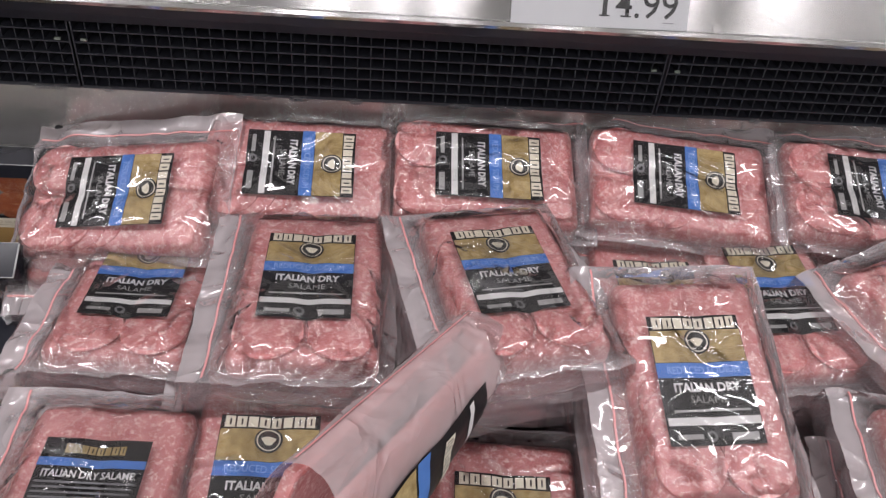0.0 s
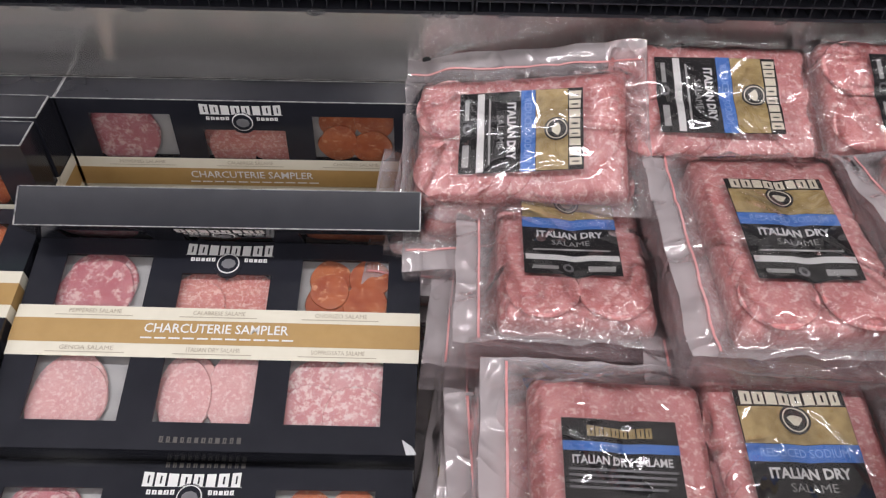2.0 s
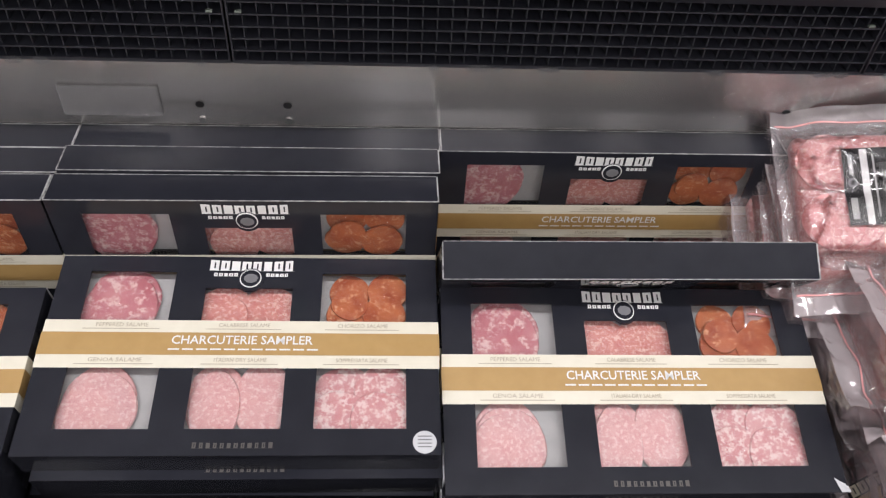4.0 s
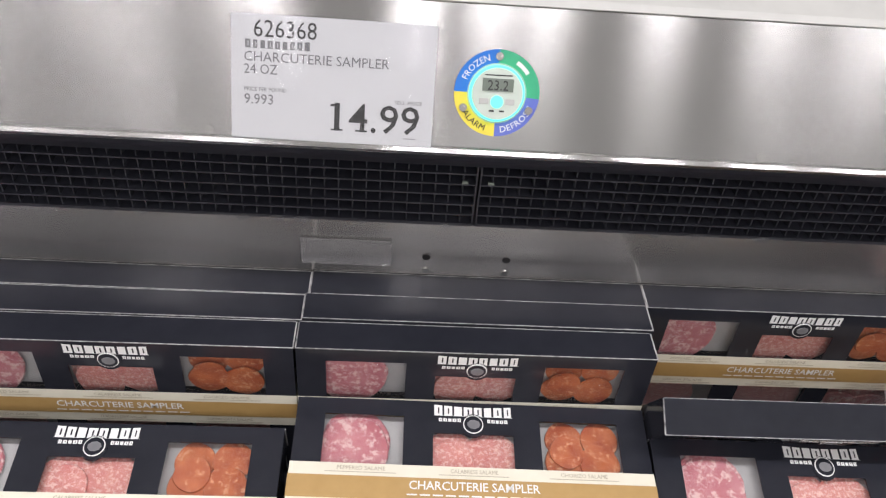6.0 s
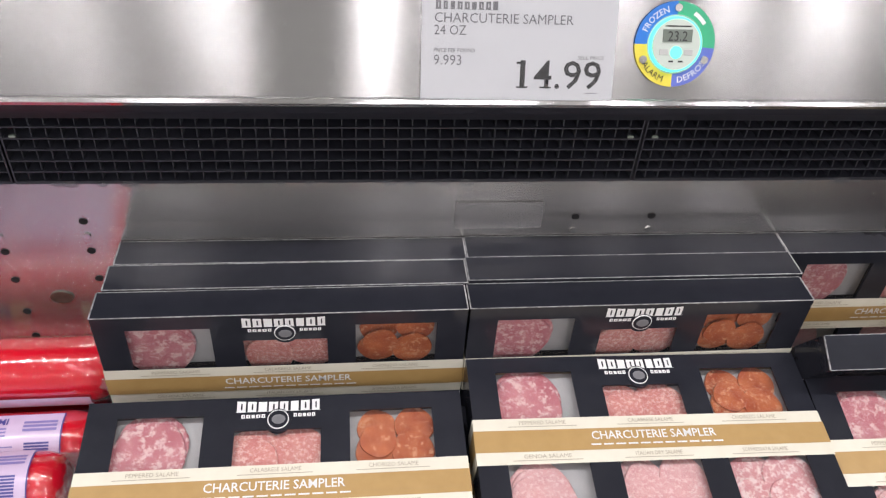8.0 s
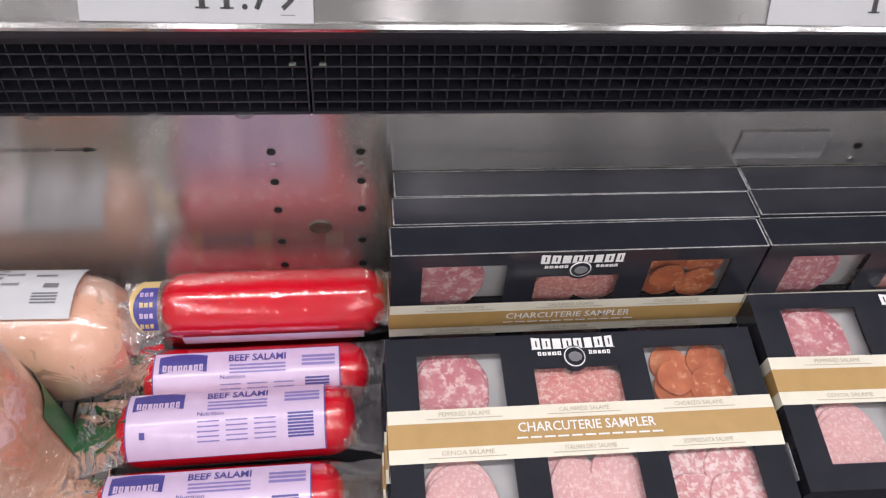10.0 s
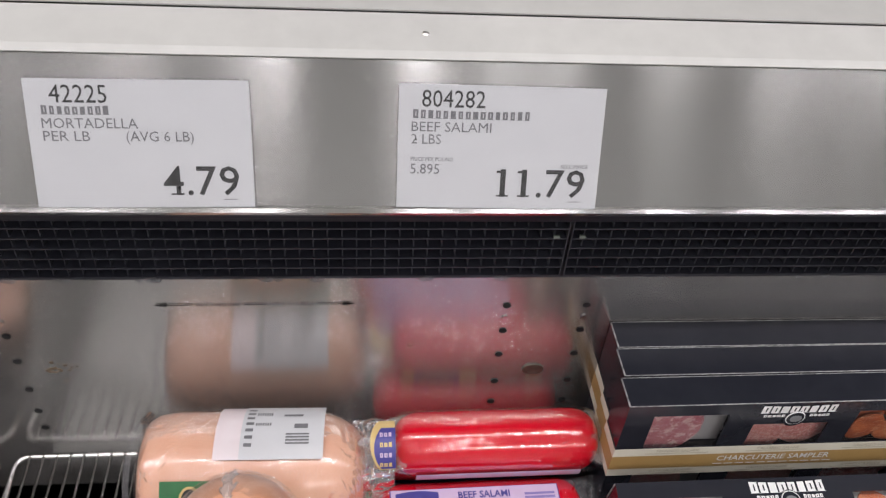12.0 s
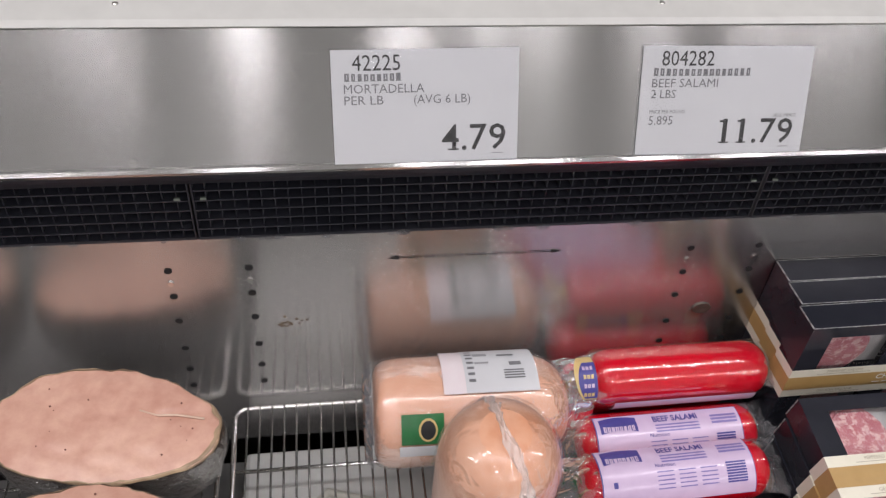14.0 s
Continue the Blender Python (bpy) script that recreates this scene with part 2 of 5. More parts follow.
GREEN = plain("green_label", (0.01, 0.12, 0.03), (0.02, 0.17, 0.05), 0.35, 60, 0, 0.05, coat=0.4)
HAM = plain("ham_face", (0.47, 0.235, 0.175), (0.68, 0.42, 0.32), 0.38, 55, 0, 0.35, coat=0.06, dist=0.002)
HAMSKIN = plain("ham_rind", (0.008, 0.005, 0.004), (0.07, 0.04, 0.022), 0.4, 60, 0, 1.0, coat=0.1, dist=0.004)
HAMFAT = plain("ham_fat", (0.03, 0.015, 0.01), (0.62, 0.44, 0.27), 0.4, 30, 0, 0.4, dist=0.002)
PANW = plain("white_pan", (0.42, 0.42, 0.405), (0.52, 0.52, 0.5), 0.4, 25, 0, 0.08)
T_BLUE = plain("ring_blue", (0.01, 0.14, 0.55), (0.015, 0.18, 0.62), 0.35, 60, 0, 0)
T_GREEN = plain("ring_green", (0.03, 0.35, 0.18), (0.05, 0.42, 0.22), 0.35, 60, 0, 0)
T_PURP = plain("ring_violet", (0.1, 0.13, 0.48), (0.13, 0.17, 0.55), 0.35, 60, 0, 0)
T_YEL = plain("ring_yellow", (0.72, 0.58, 0.05), (0.8, 0.66, 0.08), 0.35, 60, 0, 0)
T_FACE = plain("dial_face", (0.5, 0.56, 0.5), (0.58, 0.63, 0.57), 0.35, 60, 0, 0)
T_LCD = plain("lcd_grey", (0.16, 0.19, 0.16), (0.2, 0.23, 0.2), 0.2, 60, 0, 0)
CONC = plain("floor_concrete", (0.58, 0.575, 0.555), (0.7, 0.69, 0.67), 0.3, 4, 0, 0.1)
WALLP = plain("store_wall_paint", (0.55, 0.55, 0.54), (0.65, 0.65, 0.64), 0.7, 2, 0, 0.1)
CEILP = plain("store_ceiling_paint", (0.68, 0.68, 0.67), (0.76, 0.76, 0.75), 0.7, 3, 0, 0.1)
ICE = film("water_drop", 0.05, (0.75, 0.76, 0.78), 0.2, 60, 0.12, 0.4)
LED, _nt, _b = mat("green_led")
_b.inputs["Emission Color"].default_value, _b.inputs["Emission Strength"].default_value = (0.05, 1.0, 0.6, 1), 1.6
_b.inputs["Base Color"].default_value = (0.1, 0.8, 0.5, 1)


# ---- mesh helpers ----
def part(name, bm, material, parent, label="", m=None, smooth=False):
    if isinstance(bm, bpy.types.Mesh):
        me = bm
    else:
        me = bpy.data.meshes.new(name)
        if smooth:
            for f in bm.faces:
                f.smooth = True
        bm.to_mesh(me)
        bm.free()
    if material is not None and not me.materials:
        me.materials.append(material)
    ob = new(name, me)
    if parent is not None:
        ob.parent = parent
    if m is not None:
        ob.matrix_basis = m
    if label:
        ob["label"] = label
    if name in ("barcode", "small_print", "table_print", "slot_holes"):
        ob["kind"] = "stuff"
    return ob


def thing(name, label, category, m=None, group="", kind=""):
    ob = tagged(new(name), label, category, group, kind)
    if m is not None:
        ob.matrix_basis = m
    return ob


def add_box(bm, x0, x1, y0, y1, z0, z1, bevel=0.0):
    r = bmesh.ops.create_cube(bm, size=1.0)
    vs = r["verts"]
    for v in vs:
        v.co = Vector((x0 + (v.co.x + 0.5) * (x1 - x0), y0 + (v.co.y + 0.5) * (y1 - y0), z0 + (v.co.z + 0.5) * (z1 - z0)))
    if bevel:
        es = list({e for v in vs for e in v.link_edges})
        bmesh.ops.bevel(bm, geom=es, offset=bevel, segments=2, affect="EDGES", profile=0.5)


def boxm(x0, x1, y0, y1, z0, z1, bevel=0.0):
    bm = bmesh.new()
    add_box(bm, x0, x1, y0, y1, z0, z1, bevel)
    return bm


def add_tube(bm, pts, r, seg=8):
    """A round rod along a list of points, with closed ends."""
    rings = []
    n = len(pts)
    for i, p in enumerate(pts):
        p = Vector(p)
        d = (Vector(pts[min(i + 1, n - 1)]) - Vector(pts[max(i - 1, 0)])).normalized()
        a = d.orthogonal().normalized() if i == 0 else (side - d * side.dot(d)).normalized()
        side = a
        b = d.cross(a)
        rings.append([bm.verts.new(p + (a * math.cos(k * math.tau / seg) + b * math.sin(k * math.tau / seg)) * r) for k in range(seg)])
    for q, w in zip(rings, rings[1:]):
        for k in range(seg):
            bm.faces.new((q[k], q[(k + 1) % seg], w[(k + 1) % seg], w[k]))
    bm.faces.new(rings[0][::-1])
    bm.faces.new(rings[-1])


def tube(pts, r, seg=8):
    bm = bmesh.new()
    add_tube(bm, pts, r, seg)
    return bm


def add_disc(bm, cx, cy, z0, z1, r, seg=24, ry=None, wob=0.0, rng=None):
    ry = ry or r
    ph = rng.uniform(0, 6.28) if rng else 0.0
    low, top = [], []
    for k in range(seg):
        a = k * math.tau / seg
        w = 1 + wob * (math.sin(3 * a + ph) + 0.6 * math.sin(5 * a + 2 * ph))
        low.append(bm.verts.new((cx + r * w * math.cos(a), cy + ry * w * math.sin(a), z0)))
        top.append(bm.verts.new((cx + r * w * 0.97 * math.cos(a), cy + ry * w * 0.97 * math.sin(a), z1)))
    for k in range(seg):
        bm.faces.new((low[k], low[(k + 1) % seg], top[(k + 1) % seg], top[k]))
    bm.faces.new(top)
    bm.faces.new(low[::-1])


def disc(cx, cy, z0, z1, r, seg=24, ry=None):
    bm = bmesh.new()
    add_disc(bm, cx, cy, z0, z1, r, seg, ry)
    return bm


def sheet(nx, ny, fn):
    """A grid of (nx + 1) x (ny + 1) points from fn(u, v)."""
    bm = bmesh.new()
    g = [[bm.verts.new(fn(i / nx, j / ny)) for i in range(nx + 1)] for j in range(ny + 1)]
    for j in range(ny):
        for i in range(nx):
            bm.faces.new((g[j][i], g[j][i + 1], g[j + 1][i + 1], g[j + 1][i]))
    return bm


def spin_x(profile, seg=40, wob=None):
    """A body of revolution about x from (x, r) pairs, closed at both ends."""
    bm = bmesh.new()
    rings = []
    for x, r in profile:
        ring = []
        for k in range(seg):
            a = k * math.tau / seg
            rr = r * (1 + (wob(x, a) if wob else 0))
            ring.append(bm.verts.new((x, rr * math.cos(a), rr * math.sin(a))))
        rings.append(ring)
    for q, w in zip(rings, rings[1:]):
        for k in range(seg):
            bm.faces.new((q[k], w[k], w[(k + 1) % seg], q[(k + 1) % seg]))
    bm.faces.new(rings[0])
    bm.faces.new(rings[-1][::-1])
    return bm


TEXTS = {}


def lettering(s, size, width=0.0, align="CENTER", bold=0.0):
    """Flat mesh of a line of built-in-font text in the xy plane, squeezed to a width if one is given."""
    key = (s, size, width, align, bold)
    if key not in TEXTS:
        cu = bpy.data.curves.new("text", "FONT")
        cu.body, cu.size, cu.align_x, cu.align_y, cu.resolution_u = s, size, "LEFT", "BOTTOM_BASELINE", 2
        cu.offset = bold * size
        ob = new("text", cu)
        me = bpy.data.meshes.new_from_object(ob)
        bpy.data.objects.remove(ob)
        xs = [v.co.x for v in me.vertices]
        x0, x1 = min(xs), max(xs)
        k = width / (x1 - x0) if width else 1.0
        off = {"LEFT": 0.0, "CENTER": -0.5, "RIGHT": -1.0}[align] * (x1 - x0) * k
        for v in me.vertices:
            v.co.x = (v.co.x - x0) * k + off
        TEXTS[key] = me
    return TEXTS[key].copy()


def text(name, s, size, material, parent, x, y, z, width=0.0, align="CENTER", fn=None, bold=0.0):
    me = lettering(s, size, width, align, bold)
    for v in me.vertices:
        v.co.x, v.co.y, v.co.z = v.co.x + x, v.co.y + y, z
        if fn:
            v.co = fn(v.co.x, v.co.y, z)
    return part(name, me, material, parent)


def wordmark(w, h, n, z, cx, cy, fn=None, fat=0.78):
    """A brand's word as plain slotted blocks, n of them, taller towards both ends, joined by a hairline."""
    bm = bmesh.new()
    step = w / n
    rng = random.Random(n * 17)
    xs, tall = [cx - w / 2], []
    for i in range(n):
        k = fat * rng.uniform(0.84, 1.08)
        a = cx - w / 2 + i * step + step * (1 - k) / 2
        xs += [a, a + step * k * 0.45, a + step * k * 0.63, a + step * k]
        tall += [None, 1, 2 if i % 3 != 2 else 1, 1]
    xs.append(cx + w / 2)
    tall.append(None)

    def vert(x, q):
        y = cy - h / 2 + q * h * (0.85 + 0.15 * ((x - cx) / (w / 2)) ** 2)
        return bm.verts.new(fn(x, y, z) if fn else (x, y, z))
    rows = [[vert(x, q) for x in xs] for q in (0.0, 0.025, 0.22, 0.78, 1.0)]
    for i, t in enumerate(tall):
        want = {None: (0,), 1: (0, 1, 2, 3), 2: (0, 1, 3)}[t]
        for r in want:
            bm.faces.new((rows[r][i], rows[r][i + 1], rows[r + 1][i + 1], rows[r + 1][i]))
    loose = [v for v in bm.verts if not v.link_faces]
    bmesh.ops.delete(bm, geom=loose, context="VERTS")
    return bm


def bars(rows, z, fn=None):
    """Unreadable print as plain bars (x0, x1, y0, y1)."""
    bm = bmesh.new()
    for a, b, c, d in rows:
        vs = [(a, c), (b, c), (b, d), (a, d)]
        bm.faces.new([bm.verts.new(fn(x, y, z) if fn else (x, y, z)) for x, y in vs])
    return bm


# ---- setting: store shell ----
def slab(name, x0, x1, y0, y1, z0, z1, material, label, category, kind="structure"):
    ob = part(name, boxm(x0, x1, y0, y1, z0, z1), material, None)
    return tagged(ob, label, category, kind=kind)


slab("floor", -12, 12, -16, 8, -0.2, 0, CONC, "polished grey concrete shop floor", "floor")
slab("ceiling", -12, 12, -16, 8, 6.2, 6.4, CEILP, "pale painted warehouse ceiling", "ceiling")
slab("wall_north", -12, 12, 8, 8.2, 0, 6.2, WALLP, "plain pale warehouse wall", "wall")
slab("wall_south", -12, 12, -16.2, -16, 0, 6.2, WALLP, "plain pale warehouse wall", "wall")
slab("wall_east", 12, 12.2, -16, 8, 0, 6.2, WALLP, "plain pale warehouse wall", "wall")
slab("wall_west", -12.2, -12, -16, 8, 0, 6.2, WALLP, "plain pale warehouse wall", "wall")
for lx in LAMP_X:
    fx = thing("ceiling_light", "long white strip light under the ceiling", "ceiling light", group="strip lights of the store")
    part("housing", boxm(lx - 0.2, lx + 0.2, -15.0, -2.2, 6.06, 6.2, 0.01), CEILP, fx)
for lx in BAY_X:
    fx = thing("ceiling_light", "short white bay light under the ceiling", "ceiling light", group="bay lights of the store")
    part("housing", boxm(lx - 0.2, lx + 0.2, -8.8, -7.2, 6.06, 6.2, 0.01), CEILP, fx)
fx = thing("ceiling_light", "long white strip light under the ceiling", "ceiling light", group="strip lights of the store")
part("housing", boxm(-7.6, 7.6, -1.3, -0.9, 6.06, 6.2, 0.01), CEILP, fx)

# ---- refrigerated case ----
X0, X1 = -2.6, 3.2
SEAMS = [-0.977 - 0.6, -0.977, -0.377, 0.223, 0.823, 1.423, 2.023]
EDGES = [X0] + SEAMS + [X1]
WALL_Y = 0.046


def deck_z(y):
    return 0.703 + 0.09 * (y - 0.03)


case = thing("refrigerated_case", "open stainless refrigerated meat case with black air grille", "display case", kind="structure")


def section(name, pts, x0, x1, material, label="", thick=0.0015, parent=case):
    """A sheet bent along (y, z) points, running along x, with thickness."""
    bm = bmesh.new()
    loops = []
    for x in (x0, x1):
        outer = [bm.verts.new((x, y, z)) for y, z in pts]
        inner = []
        for i, (y, z) in enumerate(pts):
            a, b = Vector(pts[max(i - 1, 0)]), Vector(pts[min(i + 1, len(pts) - 1)])
            d = (b - a).normalized()
            inner.append(bm.verts.new((x, y + d.y * thick, z - d.x * thick)))
        loops.append((outer, inner))
    (o0, i0), (o1, i1) = loops
    for i in range(len(pts) - 1):
        bm.faces.new((o0[i], o0[i + 1], o1[i + 1], o1[i]))
        bm.faces.new((i0[i], i1[i], i1[i + 1], i0[i + 1]))
        bm.faces.new((o0[i], i0[i], i0[i + 1], o0[i + 1]))
        bm.faces.new((o1[i], o1[i + 1], i1[i + 1], i1[i]))
    bm.faces.new((o0[0], o1[0], i1[0], i0[0]))
    bm.faces.new((o0[-1], i0[-1], i1[-1], o1[-1]))
    bmesh.ops.recalc_face_normals(bm, faces=bm.faces)
    return part(name, bm, material, parent, label)


def fas(z):
    """y of the fascia's face at a height."""
    return (z - 1.1) * 0.425


# fascia with a hemmed lower edge, the rim strip and the flat top
section("fascia", [(fas(1.216), 1.216), (fas(1.1035), 1.1035), (-0.0022, 1.1022), (-0.0036, 1.1), (-0.0028, 1.0978), (0.012, 1.0965)], X0, X1, STEEL, "brushed stainless fascia")
section("rim_strip", [(0.094, 1.234), (0.0535, 1.2215), (0.0475, 1.2175)], X0, X1, STEEL_T, "pale rim strip")
section("top_panel", [(0.6, 1.236), (0.0955, 1.236)], X0, X1, STEEL_T, "pale top panel")
for x in (-2.2, -1.61, -1.02, -0.52, -0.03, 0.458, 0.96, 1.5, 2.1):
    for dx, dy, z in ((0, 0.0735, 1.2265),):
        s = bmesh.new()
        bmesh.ops.create_uvsphere(s, u_segments=10, v_segments=6, radius=0.0042)
        for v in s.verts:
            v.co = Vector((v.co.x + x, v.co.y + dy, v.co.z * 0.5 + z + 0.001))
        part("screw", s, CHROME, case, "", None, True)
for x in (-1.6, -1.017, -0.02, 0.474, 0.98, 1.454, 2.1):
    s = bmesh.new()
    add_disc(s, 0, 0, 0, 0.0022, 0.0045, 12)
    add_box(s, -0.003, 0.003, -0.0005, 0.0005, 0.0022, 0.0026)
    add_disc(s, 0, -0.0045, 0, 0.0012, 0.0025, 8)
    part("screw", s, CHROME, case, "", pose(x, fas(1.107), 1.107, 67, 0, 0))
# shallow dents in the fascia's lower part
for x in (0.357, 0.3755):
    part("rivet_dimple", sheet(24, 6, lambda u, v: (0.0085 * v * math.cos(u * math.tau), 0.012 * v * math.sin(u * math.tau), 0.001 * (1 - v * v) ** 2)), STEEL, case, "", pose(x, fas(1.115) - 0.0003, 1.115, 67, 0, 0), True)
# black trim under the fascia and the dark plenum
section("grille_trim", [(0.004, 1.0955), (0.012, 1.083), (0.0215, 1.071), (0.0335, 1.07)], X0, X1, BLACKP, "black plastic trim", 0.002)
part("plenum", boxm(X0, X1, 0.052, 0.2, 0.99, 1.095), DARKV, case)
CELL = 0.6 / 45
for a, b in zip(EDGES, EDGES[1:]):
    bm = bmesh.new()
    n = max(1, round((b - a) / CELL))
    z0, z1, yf, yb = 0.9975, 1.0705, 0.0225, 0.046
    for i in range(n + 1):
        x = a + 0.0008 + (b - a - 0.0016) * i / n
        w = 0.0018 if i in (0, n) else 0.00055
        add_box(bm, x - w, x + w, yf + (0 if i in (0, n) else 0.003), yb, z0, z1)
    for k in range(7):
        z = z0 + (z1 - z0) * k / 6
        w = 0.0016 if k in (0, 6) else 0.0008
        add_box(bm, a + 0.0008, b - 0.0008, yf + 0.0004, yb, z - w, z + w)
    part("air_grille", bm, BLACKP, case, "black plastic honeycomb air grille")
for x in SEAMS:
    for dx in (-0.013, 0.012):
        part("grille_clip", boxm(x + dx - 0.003, x + dx + 0.003, 0.0205, 0.0235, 1.0485, 1.0512, 0.0005), T_LCD, case, "small grey metal clip")
rng = random.Random(5)
for a, b in zip(EDGES, EDGES[1:]):
    for _ in range(int((b - a) / 0.045)):
        x = rng.uniform(a + 0.02, b - 0.02)
        d = bmesh.new()
        bmesh.ops.create_uvsphere(d, u_segments=10, v_segments=6, radius=1.0)
        w = rng.uniform(0.003, 0.0085)
        for v in d.verts:
            v.co = Vector((x + v.co.x * w, 0.0215 + v.co.y * 0.002, 0.9965 + v.co.z * (0.0015 + w * 0.3)))
        part("water_drop", d, ICE, case, "clear water drop", None, True)

# back wall in panels; dark discs paint the shade inside its punched slots
HOLE_Z = (0.933, 0.894, 0.855, 0.808, 0.770, 0.739)
for a, b in zip(EDGES, EDGES[1:]):
    ys = WALL_Y
    hs = [(x, z) for x in (a + 0.043, b - 0.043) for z in HOLE_Z]
    part("back_panel", boxm(a, b, ys, ys + 0.003, 0.62, 1.0), STEEL_B, case, "brushed stainless back panel")
    hb = bmesh.new()
    for x, z in hs:
        r0 = bmesh.ops.create_circle(hb, cap_ends=True, segments=14, radius=0.0042)
        for v in r0["verts"]:
            v.co = Vector((x + v.co.x * 1.05, ys - 0.0009, z + v.co.y * 0.92))
    part("slot_holes", hb, DARKV, case, "dark discs painted as the shade in shelf slots")
    for x in (a + 0.043, b - 0.043):
        s = bmesh.new()
        add_disc(s, 0, 0, 0, 0.0016, 0.0038, 12)
        part("screw", s, CHROME, case, "", pose(x, ys, 0.914, 90, 0, 0))
part("wall_plug", disc(0, 0, 0, 0.002, 0.0125, 24, 0.0085), plain("tarnished_plug", (0.08, 0.06, 0.05), (0.2, 0.17, 0.14), 0.4, 80, 0.6), case, "tarnished oval drain plug", pose(-0.378, WALL_Y, 0.829, 90, 0, 0))
stain = plain("rust_stain", (0.12, 0.085, 0.05), (0.24, 0.19, 0.14), 0.5, 120, 0.5)
srg = random.Random(11)


def stain_mesh(r, n, run):
    """Dried drips: a broken ring with specks trailing off."""
    bm = bmesh.new()
    for i in range(n):
        a = i * 2.4
        q = r * srg.uniform(0.55, 1.0) if i % 3 else r * srg.uniform(1.0, run)
        k = srg.uniform(0.12, 0.32) * r
        add_disc(bm, q * math.cos(a) + (0.9 * q if i % 3 == 0 else 0), 0.6 * q * math.sin(a) + (0.4 * q if i % 3 == 0 else 0), 0, 0.0003 + 0.00002 * i, k, 9, k * srg.uniform(0.4, 0.9), 0.2, srg)
    return bm


for x, z, r, n, run in ((-0.9, 0.84, 0.0075, 26, 2.6), (-0.892, 0.822, 0.0022, 8, 1.5), (-0.68, 0.9, 0.002, 7, 1.6), (-0.7, 0.87, 0.0015, 6, 1.4), (-0.52, 0.872, 0.004, 9, 1.6)):
    part("stain", stain_mesh(r, n, run), stain, case, "brown stain", pose(x, WALL_Y, z, 90, 0, 0))
# load-limit line
lm = thing("load_line_label", "thin printed load limit line on the back wall", "label")
lm.matrix_basis = pose(-0.68, WALL_Y - 0.0012, 0.9385, 90, 0, 0)
bm = bars([(-0.097, -0.062, -0.0006, 0.0006), (-0.012, 0.012, -0.0006, 0.0006), (0.062, 0.097, -0.0006, 0.0006)], 0.0)
for s in (-1, 1):
    bm.faces.new([bm.verts.new(v) for v in ((s * 0.101, 0, 0), (s * 0.088, 0.0024, 0), (s * 0.088, -0.0024, 0))])
part("arrow_line", bm, INK, lm)["kind"] = "stuff"
text("wording", "SAFE LOAD LINE", 0.005, INK, lm, -0.037, -0.0017, 0, 0.044)
text("wording", "LIMITE DE CARGA", 0.005, INK, lm, 0.037, -0.0017, 0, 0.044)
# frosted tag plates
for x, z, w, h in ((0.095, 0.937, 0.095, 0.034), (1.56, 0.955, 0.12, 0.03)):
    tp = part("tag_plate", boxm(-w / 2, w / 2, -0.0, 0.002, -h / 2, h / 2, 0.0007), film("frosted_plate", 0.16, (0.85, 0.85, 0.84), 0.1, 20, 0.2), None)
    tagged(tp, "frosted clear plastic tag plate on back wall", "tag holder").matrix_basis = pose(x, WALL_Y - 0.0035, z)

# well: pan, deck under products, front panel
part("well_floor", boxm(X0, X1, -0.522, WALL_Y + 0.003, 0.55, 0.56), plain("well_grey", (0.09, 0.088, 0.085), (0.15, 0.145, 0.14), 0.5, 20), case)
front = section("front_panel", [(-0.512, 0.690), (-0.522, 0.694), (-0.538, 0.684), (-0.538, 0.08)], X0, X1, STEEL, "stainless front panel", 0.012)
part("plinth", boxm(X0, X1, -0.5, 0.55, 0.0, 0.1), DARKV, case)
part("rear_panel", boxm(X0, X1, 0.58, 0.6, 0.0, 1.232), STEEL_T, case)
for x in (X0, X1 - 0.02):
    part("end_panel", boxm(x, x + 0.02, -0.525, 0.57, 0.1, 0.68), STEEL_T, case)
for x in (X0, X1 - 0.02):
    part("end_panel", boxm(x, x + 0.02, 0.05, 0.57, 0.702, 1.23), STEEL_T, case)


def deck_plate(x0, x1):
    bm = bmesh.new()
    for y0, y1 in ((-0.52, 0.04),):
        vs = [bm.verts.new((x, y, deck_z(y) - t)) for t in (0.0, 0.006) for x, y in ((x0, y0), (x1, y0), (x1, y1), (x0, y1))]
        for f in ((0, 1, 2, 3), (7, 6, 5, 4), (0, 4, 5, 1), (1, 5, 6, 2), (2, 6, 7, 3), (3, 7, 4, 0)):
            bm.faces.new([vs[i] for i in f])
    return bm


part("deck_plate", deck_plate(-0.585, X1 - 0.03), BLACKP, case, "black product deck")


